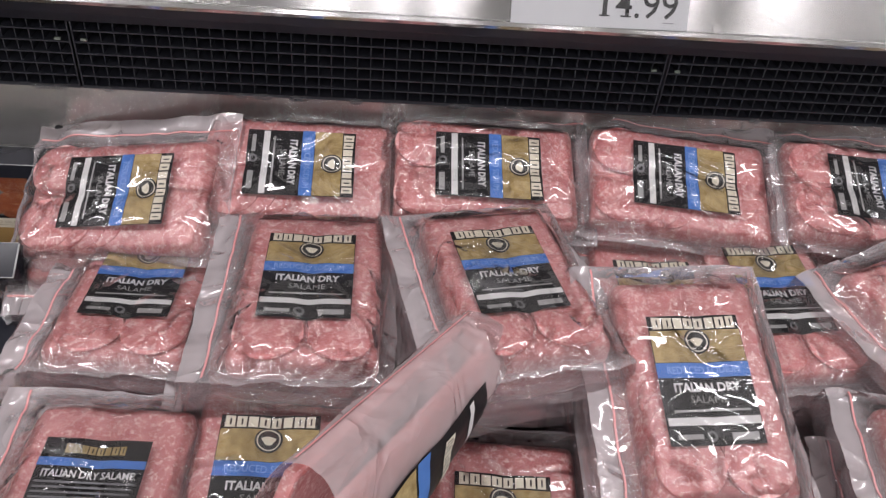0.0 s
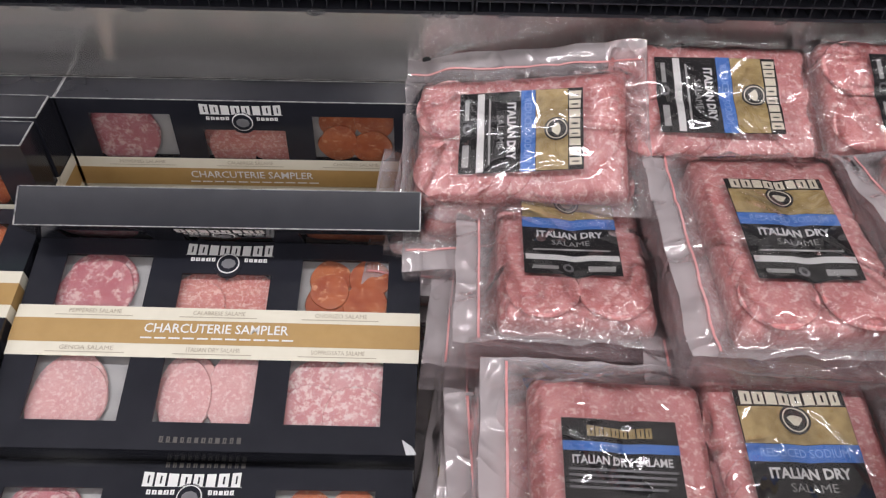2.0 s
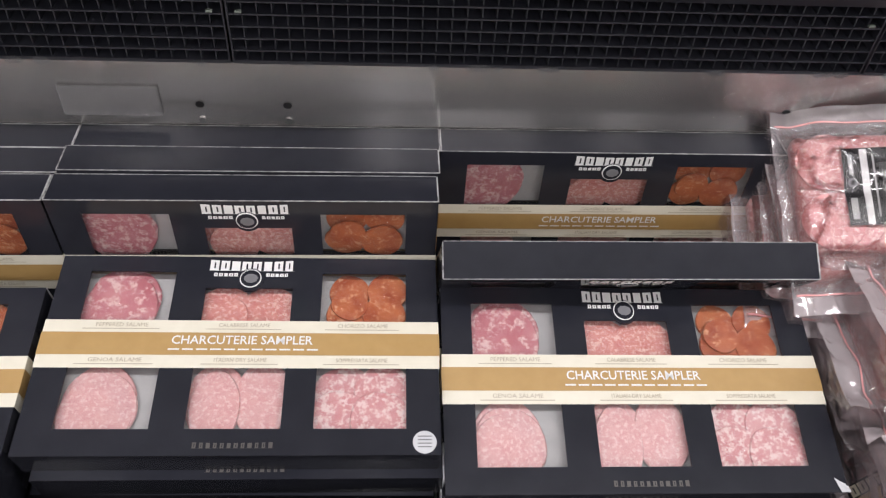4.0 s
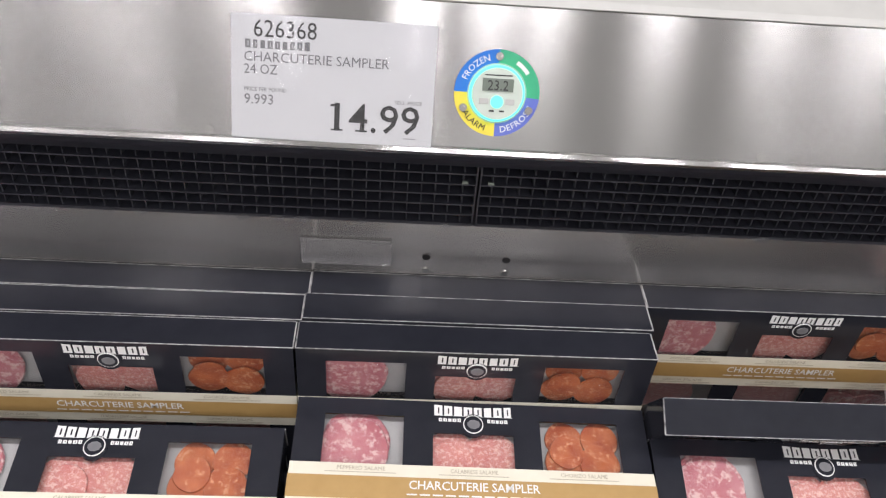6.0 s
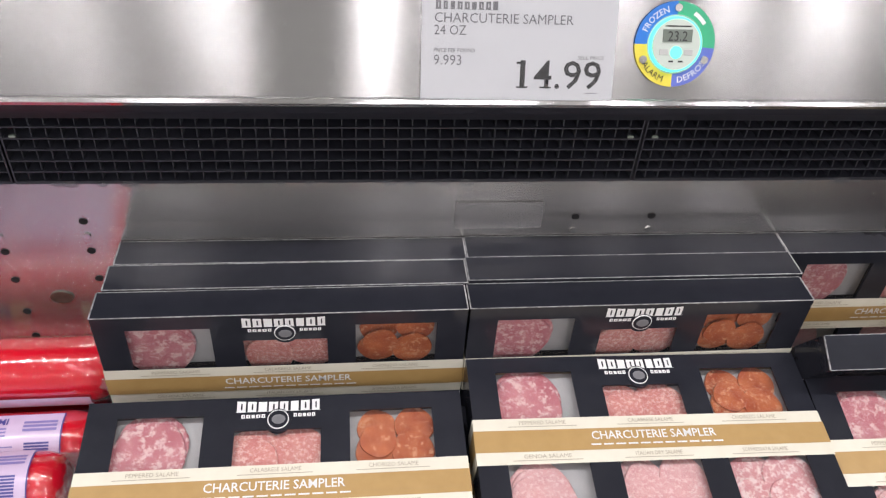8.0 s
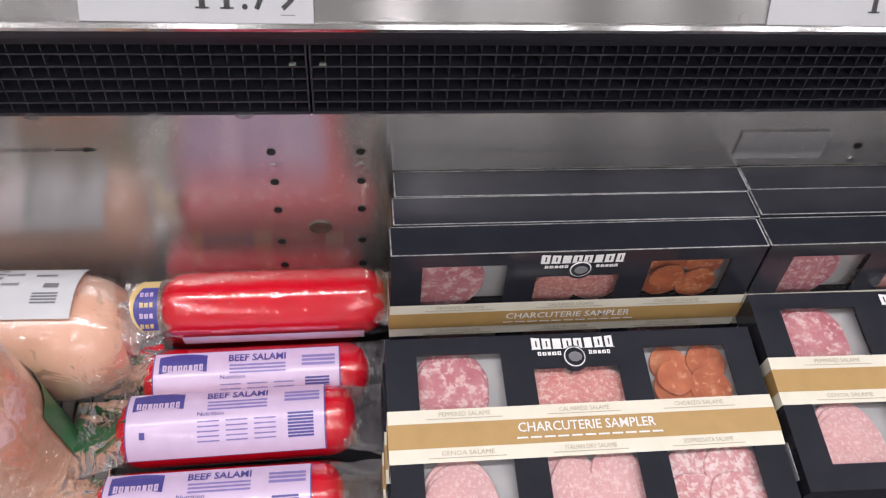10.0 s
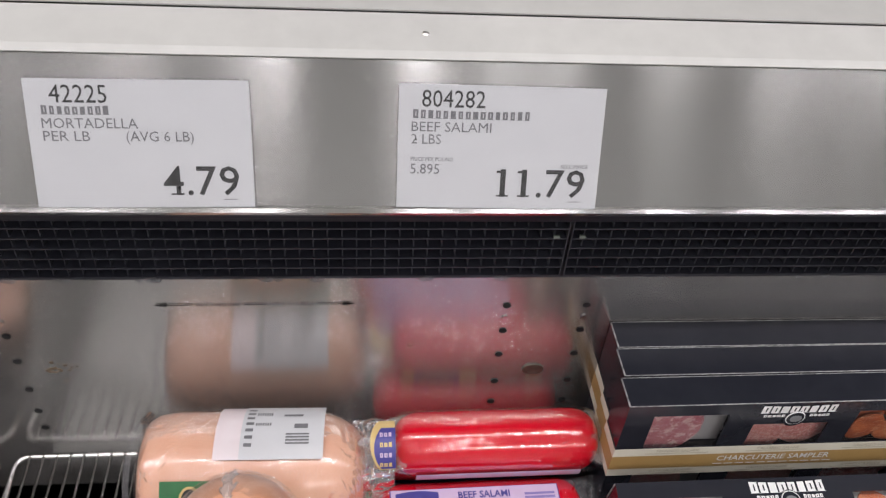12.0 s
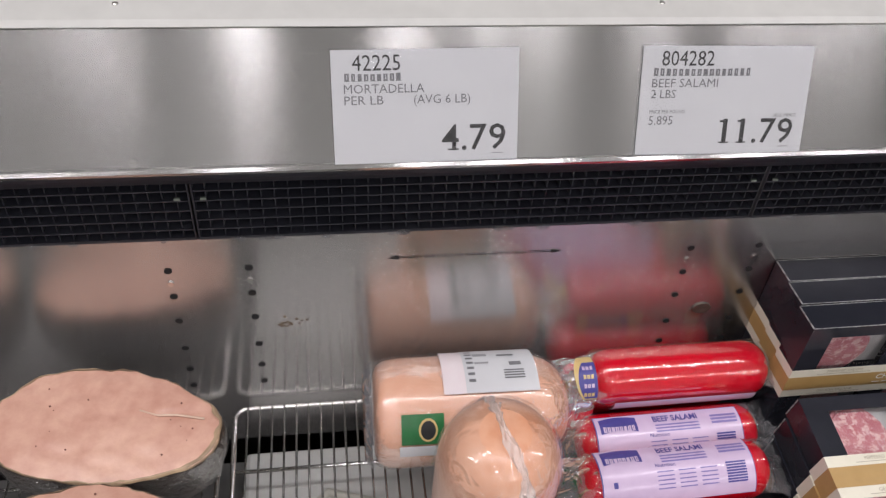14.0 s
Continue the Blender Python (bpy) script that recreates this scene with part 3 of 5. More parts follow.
def wire_rack(x0, x1):
    """Chromed wire deck: bent frame, cross bars and close rods running front to back."""
    rk = thing("wire_rack", "chromed wire deck rack over a white pan", "wire rack", group="wire racks of the case")
    zz = lambda y: deck_z(y) - 0.004
    fr = [(x0, -0.505), (x0, 0.022), (x0 + 0.004, 0.03), (x0 + 0.012, 0.034), (x1 - 0.012, 0.034), (x1 - 0.004, 0.03), (x1, 0.022), (x1, -0.505)]
    part("rack_frame", tube([(x, y, zz(y) - 0.001) for x, y in fr], 0.0034, 8), CHROME, rk, "", None, True)
    for y in (-0.052, -0.25, -0.45):
        part("cross_bar", tube([(x0 + 0.003, y, zz(y) - 0.0045), (x1 - 0.003, y, zz(y) - 0.0045)], 0.0026, 8), CHROME, rk, "", None, True)
    n = round((x1 - x0) / 0.0155)
    rod = tube([(0, 0.034, 0), (0, -0.25, zz(-0.25) - zz(0.034)), (0, -0.505, zz(-0.505) - zz(0.034))], 0.0015, 6)
    first = None
    for i in range(1, n):
        if first is None:
            first = part("rod", rod, CHROME, rk, "", pose(x0 + (x1 - x0) * i / n, 0, zz(0.034) + 0.002), True)
        else:
            part("rod", first.data, None, rk, "", pose(x0 + (x1 - x0) * i / n, 0, zz(0.034) + 0.002))
    return rk


wire_rack(-0.972, -0.592)
wire_rack(-1.385, -0.99)
wire_rack(-1.8, -1.4)
pan = part("drip_pan", boxm(-0.965, -0.61, -0.36, 0.012, 0.615, 0.635, 0.006), PANW, None)
tagged(pan, "white drip pan lying under the wire racks", "pan").matrix_basis = Matrix.Identity(4)
part("pan_foot", boxm(-0.9, -0.66, -0.3, -0.1, 0.5605, 0.6145), PANW, pan)
hose = part("drain_hose", tube([(-0.97, -0.12, 0.641), (-0.9, -0.1, 0.641), (-0.86, -0.06, 0.641), (-0.8, -0.08, 0.641), (-0.74, -0.13, 0.641), (-0.68, -0.11, 0.641)], 0.006, 10), plain("hose_grey", (0.3, 0.29, 0.25), (0.4, 0.39, 0.34), 0.5, 40), None, "", None, True)
tagged(hose, "grey bent drain hose lying on white pan", "hose")


# ---- price cards ----
def price_mesh(s, right, base, z):
    """Large price figures on an even pitch; ones and fours stand on feet."""
    bm = bmesh.new()
    x = right
    for ch in s[::-1]:
        wd = 0.0085 if ch == "." else 0.0184
        glyph = {".": 0.0046, "1": 0.0046}.get(ch, 0.0162)
        x -= wd
        me = lettering(ch, 0.035, glyph, "CENTER", 0.006)
        me.transform(Matrix.Translation((x + wd / 2, base, z)))
        bm.from_mesh(me)
        bpy.data.meshes.remove(me)
        boxes = []
        if ch in "14":
            cx = x + wd / 2 + (0.0028 if ch == "4" else 0)
            boxes.append((cx - 0.0052, cx + 0.0052, base, base + 0.0014))
        if ch == "1":
            boxes.append((cx - 0.0058, cx - 0.001, base + 0.0208, base + 0.0228))
        for a, b, c, d in boxes:
            bm.faces.new([bm.verts.new(p) for p in ((a, c, z + 0.00004), (b, c, z + 0.00004), (b, d, z + 0.00004), (a, d, z + 0.00004))])
    return bm


def price_card(x, item, lines, price, unit, roll=0.0, w=0.174, h=0.1045, group="price cards on the fascia"):
    """lines: (words or None for a brand bar, bar width, left indent)."""
    t = thing("price_card", "white printed price card in clear sleeve on steel fascia", "price card", group=group)
    t.matrix_basis = pose(x, fas(1.1505), 1.1505, 66.9, 0, 0) @ pose(0, 0, 0.0022, 0, 0, roll)
    part("card", boxm(-w / 2, w / 2, -h / 2, h / 2, 0, 0.0012), CARD, t)
    part("sleeve", boxm(-w / 2 - 0.001, w / 2 + 0.001, -h / 2 - 0.001, h / 2 + 0.001, 0.0017, 0.0025), film("card_sleeve", 0.01, (0.99, 0.99, 0.99), 0.12, 14, 0.09, 0.2), t, "glossy clear plastic sleeve")
    z = 0.00145
    text("item_number", item, 0.0205, INK, t, -w / 2 + 0.019, h / 2 - 0.0185, z, 0.0088 * len(item), "LEFT")
    y = h / 2 - 0.0285
    for s, wd, ind in lines:
        if s is None:
            part("brand_bar", wordmark(wd, 0.0075, max(5, round(wd / 0.0062)), z, -w / 2 + 0.011 + ind + wd / 2, y + 0.0042, None, 0.66), INKG, t)
        else:
            text("wording", s, 0.0118, INKG, t, -w / 2 + 0.011 + ind, y, z, wd, "LEFT")
        if wd and s != "SALAME CO.":
            y -= 0.0104
    if unit:
        text("small_print", "PRICE PER POUND", 0.0048, INKG, t, -w / 2 + 0.011, -h / 2 + 0.0405, z, 0.036, "LEFT")
        text("unit_price", unit, 0.0125, INKG, t, -w / 2 + 0.011, -h / 2 + 0.0295, z, 0.0245, "LEFT")
        text("small_print", "SELL PRICE", 0.0045, INKG, t, w / 2 - 0.034, -h / 2 + 0.0362, z, 0.024, "LEFT")
    part("price", price_mesh(price, w / 2 - 0.0105, -h / 2 + 0.0105, z), INK, t)
    part("small_print", bars([(w / 2 - 0.025, w / 2 - 0.014, -h / 2 + 0.0062, -h / 2 + 0.0069)], z), INKG, t)
    return t


price_card(0.087, "626368", [(None, 0.056, 0), ("CHARCUTERIE SAMPLER", 0.123, 0), ("24 OZ", 0.028, 0)], "14.99", "9.993", -0.4)
price_card(-0.4555, "804282", [(None, 0.1, 0), ("BEEF SALAMI", 0.067, 0), ("2 LBS", 0.025, 0)], "11.79", "5.895", -0.6)
price_card(-0.749, "42225", [(None, 0.053, 0), ("MORTADELLA", 0.074, 0), ("PER LB", 0.036, 0)], "4.79", "", 0.4)
price_card(1.336, "6263", [(None, 0.056, 0), ("ITALIAN DRY SALAME", 0.12, 0)], "14.99", "", 0.5)
mort_card = [o for o in bpy.data.objects if o.name.startswith("price_card")][2]
text("wording", "(AVG 6 LB)", 0.0118, INKG, mort_card, -0.012, 0.1045 / 2 - 0.0285 - 0.0208, 0.00145, 0.053, "LEFT")
part("print_dot", disc(-0.072, 0.0065, 0.0013, 0.0016, 0.0009, 8), INK, [o for o in bpy.data.objects if o.name.startswith("price_card")][1])

# ---- dial thermometer ----
th = thing("thermometer", "round digital thermometer with coloured ring on fascia", "thermometer")
th.matrix_basis = pose(0.2285, fas(1.1485), 1.1485, 66.9, 0, 0)
part("backplate", disc(0, 0, 0, 0.003, 0.0375, 48), PANW, th)


def arc(a0, a1, r0, r1, z, n=14):
    bm = bmesh.new()
    pts = [math.radians(a0 + (a1 - a0) * i / n) for i in range(n + 1)]
    ins = [bm.verts.new((r0 * math.cos(a), r0 * math.sin(a), z)) for a in pts]
    out = [bm.verts.new((r1 * math.cos(a), r1 * math.sin(a), z)) for a in pts]
    for i in range(n):
        bm.faces.new((ins[i], out[i], out[i + 1], ins[i + 1]))
    return bm


for a0, a1, mt, lb in ((90, 180, T_BLUE, "blue ring quarter"), (-5, 90, T_GREEN, "green ring quarter"), (-90, -5, T_PURP, "violet ring quarter"), (-180, -90, T_YEL, "yellow ring quarter")):
    part("ring_sector", arc(a0, a1, 0.026, 0.0375, 0.0034), mt, th, lb)


def ring_word(s, mid, flip, mt):
    me = lettering(s, 0.0078, 0.0052 * len(s) * 0.93, "CENTER")
    for v in me.vertices:
        a = math.radians(mid) + (1 if flip else -1) * v.co.x / 0.0315
        r = 0.0315 + (-1 if flip else 1) * (v.co.y - 0.0028)
        v.co = Vector((r * math.cos(a), r * math.sin(a), 0.0038))
    part("wording", me, mt, th)


ring_word("FROZEN", 132, False, WHITE)
ring_word("DEFROST", -50, True, WHITE)
ring_word("ALARM", -128, True, INK)
part("wording", arc(35, 60, 0.0295, 0.033, 0.0038, 6), WHITE, th, "faded pale word")
gl = bmesh.new()
add_disc(gl, 0, 0, 0.003, 0.0068, 0.0245, 40)
part("dial_rim", gl, LED, th, "glowing green rim")
part("dial_face", disc(0, 0, 0.006, 0.0078, 0.0228, 40), T_FACE, th)
part("display", boxm(-0.0135, 0.0135, 0.0022, 0.0132, 0.0078, 0.0086), T_LCD, th, "grey digital display")
text("digits", "23.2", 0.0122, INK, th, 0, 0.0033, 0.0089, 0.018)
for x in (-0.0115, 0.0115):
    part("button", boxm(x - 0.004, x + 0.004, -0.009, -0.004, 0.0078, 0.0084, 0.0003), PANW, th)
part("led_button", disc(0, -0.0068, 0.0078, 0.0084, 0.0055, 16), LED, th, "lit green button")
part("small_print", bars([(-0.012, 0.012, 0.0155, 0.0165), (-0.0065, -0.002, -0.0155, -0.014), (0.0025, 0.007, -0.0155, -0.014)], 0.0081), INK, th)
for a in (90, 205, 335):
    part("screw", disc(0.0318 * math.cos(math.radians(a)), 0.0318 * math.sin(math.radians(a)), 0.0034, 0.0052, 0.0036, 12), CHROME, th)

# ---- charcuterie cartons ----
BW, BH, BT = 0.36, 0.207, 0.0365
BY = 0.005
WINS = [(-0.151, -0.071, 0.134, 0.19), (-0.041, 0.041, 0.134, 0.172), (0.069, 0.15, 0.134, 0.19),
        (-0.151, -0.071, 0.029, 0.088), (-0.041, 0.041, 0.029, 0.088), (0.069, 0.15, 0.029, 0.088)]


def carton_mesh():
    bm = bmesh.new()
    xs = sorted({-BW / 2, BW / 2, *[w[0] for w in WINS], *[w[1] for w in WINS]})
    ys = sorted({BY, BH, *[w[2] for w in WINS], *[w[3] for w in WINS]})
    for a, b in zip(xs, xs[1:]):
        for c, d in zip(ys, ys[1:]):
            mx, my = (a + b) / 2, (c + d) / 2
            if any(w[0] < mx < w[1] and w[2] < my < w[3] for w in WINS):
                continue
            bm.faces.new([bm.verts.new(p) for p in ((a, c, 0), (b, c, 0), (b, d, 0), (a, d, 0))])
    for x0, x1, y0, y1 in WINS:
        q = ((x0, y0), (x1, y0), (x1, y1), (x0, y1))
        for i in range(4):
            (a, b), (c, d) = q[i], q[(i + 1) % 4]
            bm.faces.new([bm.verts.new(p) for p in ((a, b, 0), (a, b, -0.0016), (c, d, -0.0016), (c, d, 0))])
    x, h, t = BW / 2, BH, -BT
    for q in (((-x, h, 0), (x, h, 0), (x, h, t), (-x, h, t)), ((-x, BY, t), (x, BY, t), (x, BY, 0), (-x, BY, 0)),
              ((-x, BY, t), (-x, BY, 0), (-x, h, 0), (-x, h, t)), ((x, BY, 0), (x, BY, t), (x, h, t), (x, h, 0)), ((-x, BY, t), (-x, h, t), (x, h, t), (x, BY, t))):
        bm.faces.new([bm.verts.new(p) for p in q])
    bmesh.ops.remove_doubles(bm, verts=bm.verts, dist=1e-5)
    return bm


def slices(spec, seed):
    """Overlapping round slices: (cx, cy, r, ry) each, laid one on another."""
    rg = random.Random(seed)
    bm = bmesh.new()
    for i, (cx, cy, r, ry) in enumerate(spec):
        z, old = -0.0128 + i * 0.0014, set(bm.verts)
        add_disc(bm, cx, cy, z, z + 0.0013, r, 28, ry, 0.022, rg)
        tx, ty = rg.uniform(-0.03, 0.03), rg.uniform(0.0, 0.06)
        for v in bm.verts:
            if v not in old:
                v.co.z += tx * (v.co.x - cx) + ty * (v.co.y - cy) + 0.0006 * noise.noise((v.co.x * 90, v.co.y * 90, seed + i))
    return bm


FILL = [
    ("peppered_salame", M_PEP, lambda cx, cy: [(cx - 0.012, cy + 0.004, 0.033, 0.032), (cx - 0.011, cy - 0.004, 0.035, 0.035), (cx - 0.013, cy - 0.01, 0.036, 0.036)]),
    ("calabrese_salame", M_CAL, lambda cx, cy: [(cx - 0.02, cy, 0.029, 0.03), (cx + 0.022, cy, 0.029, 0.03), (cx - 0.02, cy - 0.012, 0.024, 0.03)]),
    ("chorizo_salame", M_CHO, lambda cx, cy: [(cx - 0.017, cy + 0.012, 0.02, 0.02), (cx + 0.02, cy + 0.013, 0.02, 0.02), (cx - 0.018, cy - 0.014, 0.021, 0.02), (cx + 0.017, cy - 0.015, 0.021, 0.021), (cx - 0.016, cy - 0.004, 0.018, 0.018)]),
    ("genoa_salame", M_GEN, lambda cx, cy: [(cx - 0.012, cy + 0.002, 0.033, 0.036), (cx - 0.011, cy - 0.006, 0.034, 0.036), (cx - 0.012, cy - 0.01, 0.033, 0.035)]),
    ("italian_salame", M_GEN, lambda cx, cy: [(cx - 0.021, cy + 0.001, 0.027, 0.037), (cx + 0.021, cy + 0.002, 0.026, 0.037), (cx - 0.021, cy - 0.006, 0.0225, 0.036)]),
    ("soppressata_salame", M_SOP, lambda cx, cy: [(cx - 0.017, cy + 0.012, 0.028, 0.026), (cx + 0.02, cy + 0.013, 0.028, 0.026), (cx - 0.02, cy - 0.014, 0.028, 0.026), (cx + 0.017, cy - 0.015, 0.028, 0.026)]),
]
FLAVOUR = ["PEPPERED SALAME", "CALABRESE SALAME", "CHORIZO SALAME", "GENOA SALAME", "ITALIAN DRY SALAME", "SOPPRESSATA SALAME"]


def sampler_carton(label, seed, m, group="charcuterie sampler cartons"):
    c = thing("sampler_carton", label, "food carton", m, group)
    rg = random.Random(seed)
    body = part("box_body", carton_mesh(), CARTON, c, "black printed card box")
    for i, (x0, x1, y0, y1) in enumerate(WINS):
        cx, cy = (x0 + x1) / 2, (y0 + y1) / 2
        part("tray_pocket", boxm(x0 - 0.008, x1 + 0.008, y0 - 0.006, y1 + 0.006, -0.02, -0.0145), TRAY, c, "grey plastic tray pocket")
        nm, mt, fn = FILL[i]
        dx, dy = rg.uniform(-0.003, 0.004), rg.uniform(-0.003, 0.003)
        part(nm, slices(fn(cx + dx, cy + dy), seed * 7 + i), mt, c, nm.split("_")[0] + " salami slices")
        part("window_pane", sheet(6, 5, lambda u, v: (x0 - 0.002 + u * (x1 - x0 + 0.004), y0 - 0.002 + v * (y1 - y0 + 0.004), -0.0022 + 0.0011 * noise.noise((u * 3 + seed, v * 3, i)))), PANE, c, "clear film window", None, True)
    # paper band round the box
    e = 0.0007
    bd = bmesh.new()
    y0, y1 = 0.0865, 0.1355
    ring = [(-BW / 2 - e, e), (BW / 2 + e, e), (BW / 2 + e, -BT - e), (-BW / 2 - e, -BT - e)]
    for (xa, za), (xb, zb) in zip(ring, ring[1:] + ring[:1]):
        bd.faces.new([bd.verts.new(p) for p in ((xa, y0, za), (xb, y0, zb), (xb, y1, zb), (xa, y1, za))])
    bmesh.ops.remove_doubles(bd, verts=bd.verts, dist=1e-5)
    bd.normal_update()
    band = part("paper_band", bd, CREAM, c, "cream paper band")
    e2 = 0.0011
    gd = bmesh.new()
    y0, y1 = 0.0995, 0.1225
    ring = [(-BW / 2 - e2, e2), (BW / 2 + e2, e2), (BW / 2 + e2, -BT - e2), (-BW / 2 - e2, -BT - e2)]
    for (xa, za), (xb, zb) in zip(ring, ring[1:] + ring[:1]):
        gd.faces.new([gd.verts.new(p) for p in ((xa, y0, za), (xb, y0, zb), (xb, y1, zb), (xa, y1, za))])
    part("ochre_stripe", gd, GOLD, band, "ochre stripe")
    text("title", "CHARCUTERIE SAMPLER", 0.0125, WHITE, band, 0.0, 0.1105, 0.0016, 0.128, "CENTER", None, 0.012)
    part("small_print", bars([(-0.066 + k * 0.0125, -0.056 + k * 0.0125, 0.1042, 0.1058) for k in range(11)], 0.0016), WHITE, band)
    for i, s in enumerate(FLAVOUR):
        cx = (WINS[i][0] + WINS[i][1]) / 2
        yy = 0.1285 if i < 3 else 0.0925
        text("flavour_name", s, 0.0058, BROWNINK, band, cx, yy, 0.0012, 0.047)
        part("small_print", bars([(cx - 0.035, cx + 0.034, yy - 0.0026, yy - 0.0019)], 0.0012), BROWNINK, band)
    part("wordmark", wordmark(0.082, 0.0125, 8, 0.0008, 0, 0.1975, None, 0.84), WHITE, c, "white brand word as plain blocks")
    part("wordmark", wordmark(0.024, 0.0042, 5, 0.0008, -0.024, 0.1868, None, 0.8), WHITE, c)
    part("wordmark", wordmark(0.022, 0.0042, 5, 0.0008, 0.025, 0.1868, None, 0.8), WHITE, c)
    part("medal_ground", disc(0, 0.1815, -0.002, 0.0008, 0.0132, 28), CARTON, c)
    md = part("medal", disc(0, 0.1825, 0.0008, 0.0014, 0.0104, 28), WHITE, c, "round pale medallion")
    part("medal_centre", disc(0, 0.1825, 0.0014, 0.0017, 0.0094, 24), CARTON, md)
    part("medal_motif", disc(0.0004, 0.1822, 0.0017, 0.002, 0.0068, 9, 0.0054), INKG, md)
    for sx in (-1, 1):
        part("flap_edge", boxm(sx * BW / 2 - 0.0006, sx * BW / 2 + 0.0006, BH - 0.0008, BH + 0.0005, -BT + 0.001, -0.0005), CARTON_E, c, "worn pale flap edge with painted glint")
    part("flap_edge", boxm(-BW / 2, BW / 2, BH - 0.0002, BH + 0.0005, -0.0006, 0.0002), CARTON_E if seed % 2 else CARTON, c)
    part("back_crease", boxm(-BW / 2 + 0.001, BW / 2 - 0.001, BH, BH + 0.0004, -BT, -BT + 0.0006), CARTON_E, c)
    part("net_weight", wordmark(0.07, 0.0055, 12, 0.0008, 0.002, 0.014, None, 0.6), plain("dim_print", (0.07, 0.065, 0.06), (0.1, 0.09, 0.08), 0.4), c)
    if seed == 2:
        part("barcode_tag", boxm(-BW / 2 - 0.0006, -BW / 2, 0.02, 0.055, -0.03, -0.012), CARD, c, "white side tag")
    return c


STAND, LIE = "black charcuterie sampler carton standing upright against back wall", "black charcuterie sampler carton lying on a stack"
std = sampler_carton(STAND, 1, pose(0.2335, -0.067, 0.7, 90, 0, 0.2))
lie = sampler_carton(LIE, 2, Matrix.Identity(4))


def stand_at(x, yfront, rz=0.0, lean=0.0, src=std, z=None):
    m = pose(x, yfront, (deck_z(yfront) if z is None else z), 90 - lean, 0, rz)
    return copy_thing(src, m)


# columns of standing cartons
stand_at(0.236, -0.0295, 0.1, z=0.7035)
stand_at(0.2395, 0.0085, 0, z=0.7)
stand_at(-0.129, -0.068, 0.3, z=0.699)
stand_at(-0.125, -0.03, 0.2, z=0.7)
stand_at(-0.122, 0.0085, 0, z=0.699)
stand_at(0.598, 0.0085, 0, z=0.7)
stand_at(0.597, -0.0185, 0.0, lean=-32.0, z=0.692)


def lie_at(x, yb, zb, tilt, rz=0.0, ry=0.0, src=lie):
    """A lying carton whose face has its upper edge at (yb, zb)."""
    return pose(x, yb, zb, tilt, ry, rz) @ Matrix.Translation((0, -BH, 0))


def lying_stack(x, yb, zb, tilt, rz, ry, n, step=0.0385, first=None):
    top = None
    for k in range(n):
        j = random.Random(k * 31 + int(x * 100))
        m = lie_at(x + (j.uniform(-0.004, 0.008) if k else 0), yb + (j.uniform(-0.004, 0.003) if k else 0), zb - k * step, max(tilt - k * 1.2, 5.2), rz + (j.uniform(-0.8, 0.8) if k else 0), ry)
        if first is not None and k == 0:
            first.matrix_basis, ob = m, first
        else:
            ob = copy_thing(lie, m)
        top = top or ob
    return top


lying_stack(-0.136, -0.104, 0.8265, 9.6, 0.2, 0.0, 3, first=lie)
lying_stack(0.234, -0.069, 0.8325, 9.0, -0.3, 0.6, 3)
worn = lying_stack(0.598, -0.1005, 0.8225, 13.5, -0.4, 0.4, 3)
part("torn_corner", sheet(8, 8, lambda u, v: (0.173 + 0.009 * u - 0.004 * v, 0.005 + 0.013 * v * (1 - 0.5 * u), 0.001 + 0.004 * abs(noise.noise((u * 5, v * 5, 2.5))) * u)), CARD, worn, "torn white card corner", None, True)
lying_stack(0.595, -0.306, 0.763, 9.0, 0.0, 0.0, 2)
lying_stack(0.232, -0.294, 0.76, 8.5, 0.3, 0.0, 2)
lying_stack(-0.13, -0.322, 0.75, 6.2, 0.0, 0.0, 2)
sk = part("round_sticker", disc(0, 0, 0, 0.0006, 0.0105, 24), CARD, None)
part("small_print", bars([(-0.006, 0.006, -0.005 + 0.0032 * k, -0.004 + 0.0032 * k) for k in range(4)], 0.0009), INKG, sk)
tagged(sk, "round white sticker on black carton corner", "sticker").matrix_basis = pose(0.234, -0.069, 0.8325, 9.0, 0.6, -0.3) @ Matrix.Translation((0.166, -BH + 0.0165, 0.0003))


# ---- salami pouches ----
PW, PH = 0.156, 0.228
PL, PR = -0.097, 0.078
LX0, LX1, LY0, LY1 = -0.041, 0.039, 0.078, 0.19


def smooth(a, b, x):
    t = min(1.0, max(0.0, (x - a) / (b - a)))
    return t * t * (3 - 2 * t)


def pouch_h(x, y, seed):
    """Height of the pouch's film over its base plane."""
    ex = smooth(0.075, 0.05, abs(x - 0.002))
    ey = smooth(0.0, 0.026, y) * smooth(PH - 0.006, PH - 0.036, y)
    groove = (0.0022 + 0.0062 * smooth(0.068, 0.045, y)) * math.exp(-((x - 0.002) / 0.008) ** 2)
    low = smooth(0.07, 0.03, y) + 0.6 * smooth(0.19, 0.215, y) + 0.5 * smooth(0.05, 0.066, abs(x - 0.002))
    groove += 0.003 * smooth(0.05, 0.02, y)
    lab = smooth(-0.055, -0.04, x) * smooth(0.053, 0.04, x) * smooth(0.045, 0.058, y) * smooth(0.185, 0.17, y)
    flat = noise.noise((x * 16 + seed, y * 14, seed)) * 0.0016
    crease = (abs(noise.noise((x * 30 + seed * 3, y * 26, 1.7))) * 0.008 + noise.noise((x * 80, y * 80 + seed, 4.0)) * 0.0016) * (1 - lab) * (0.25 + min(low, 1.0))
    rip = 0.003 * noise.noise((x * 30, y * 22, seed + 9)) * (1 - ex * ey)
    return 0.0235 * ex * ey - groove * ey + flat + crease + rip + 0.004


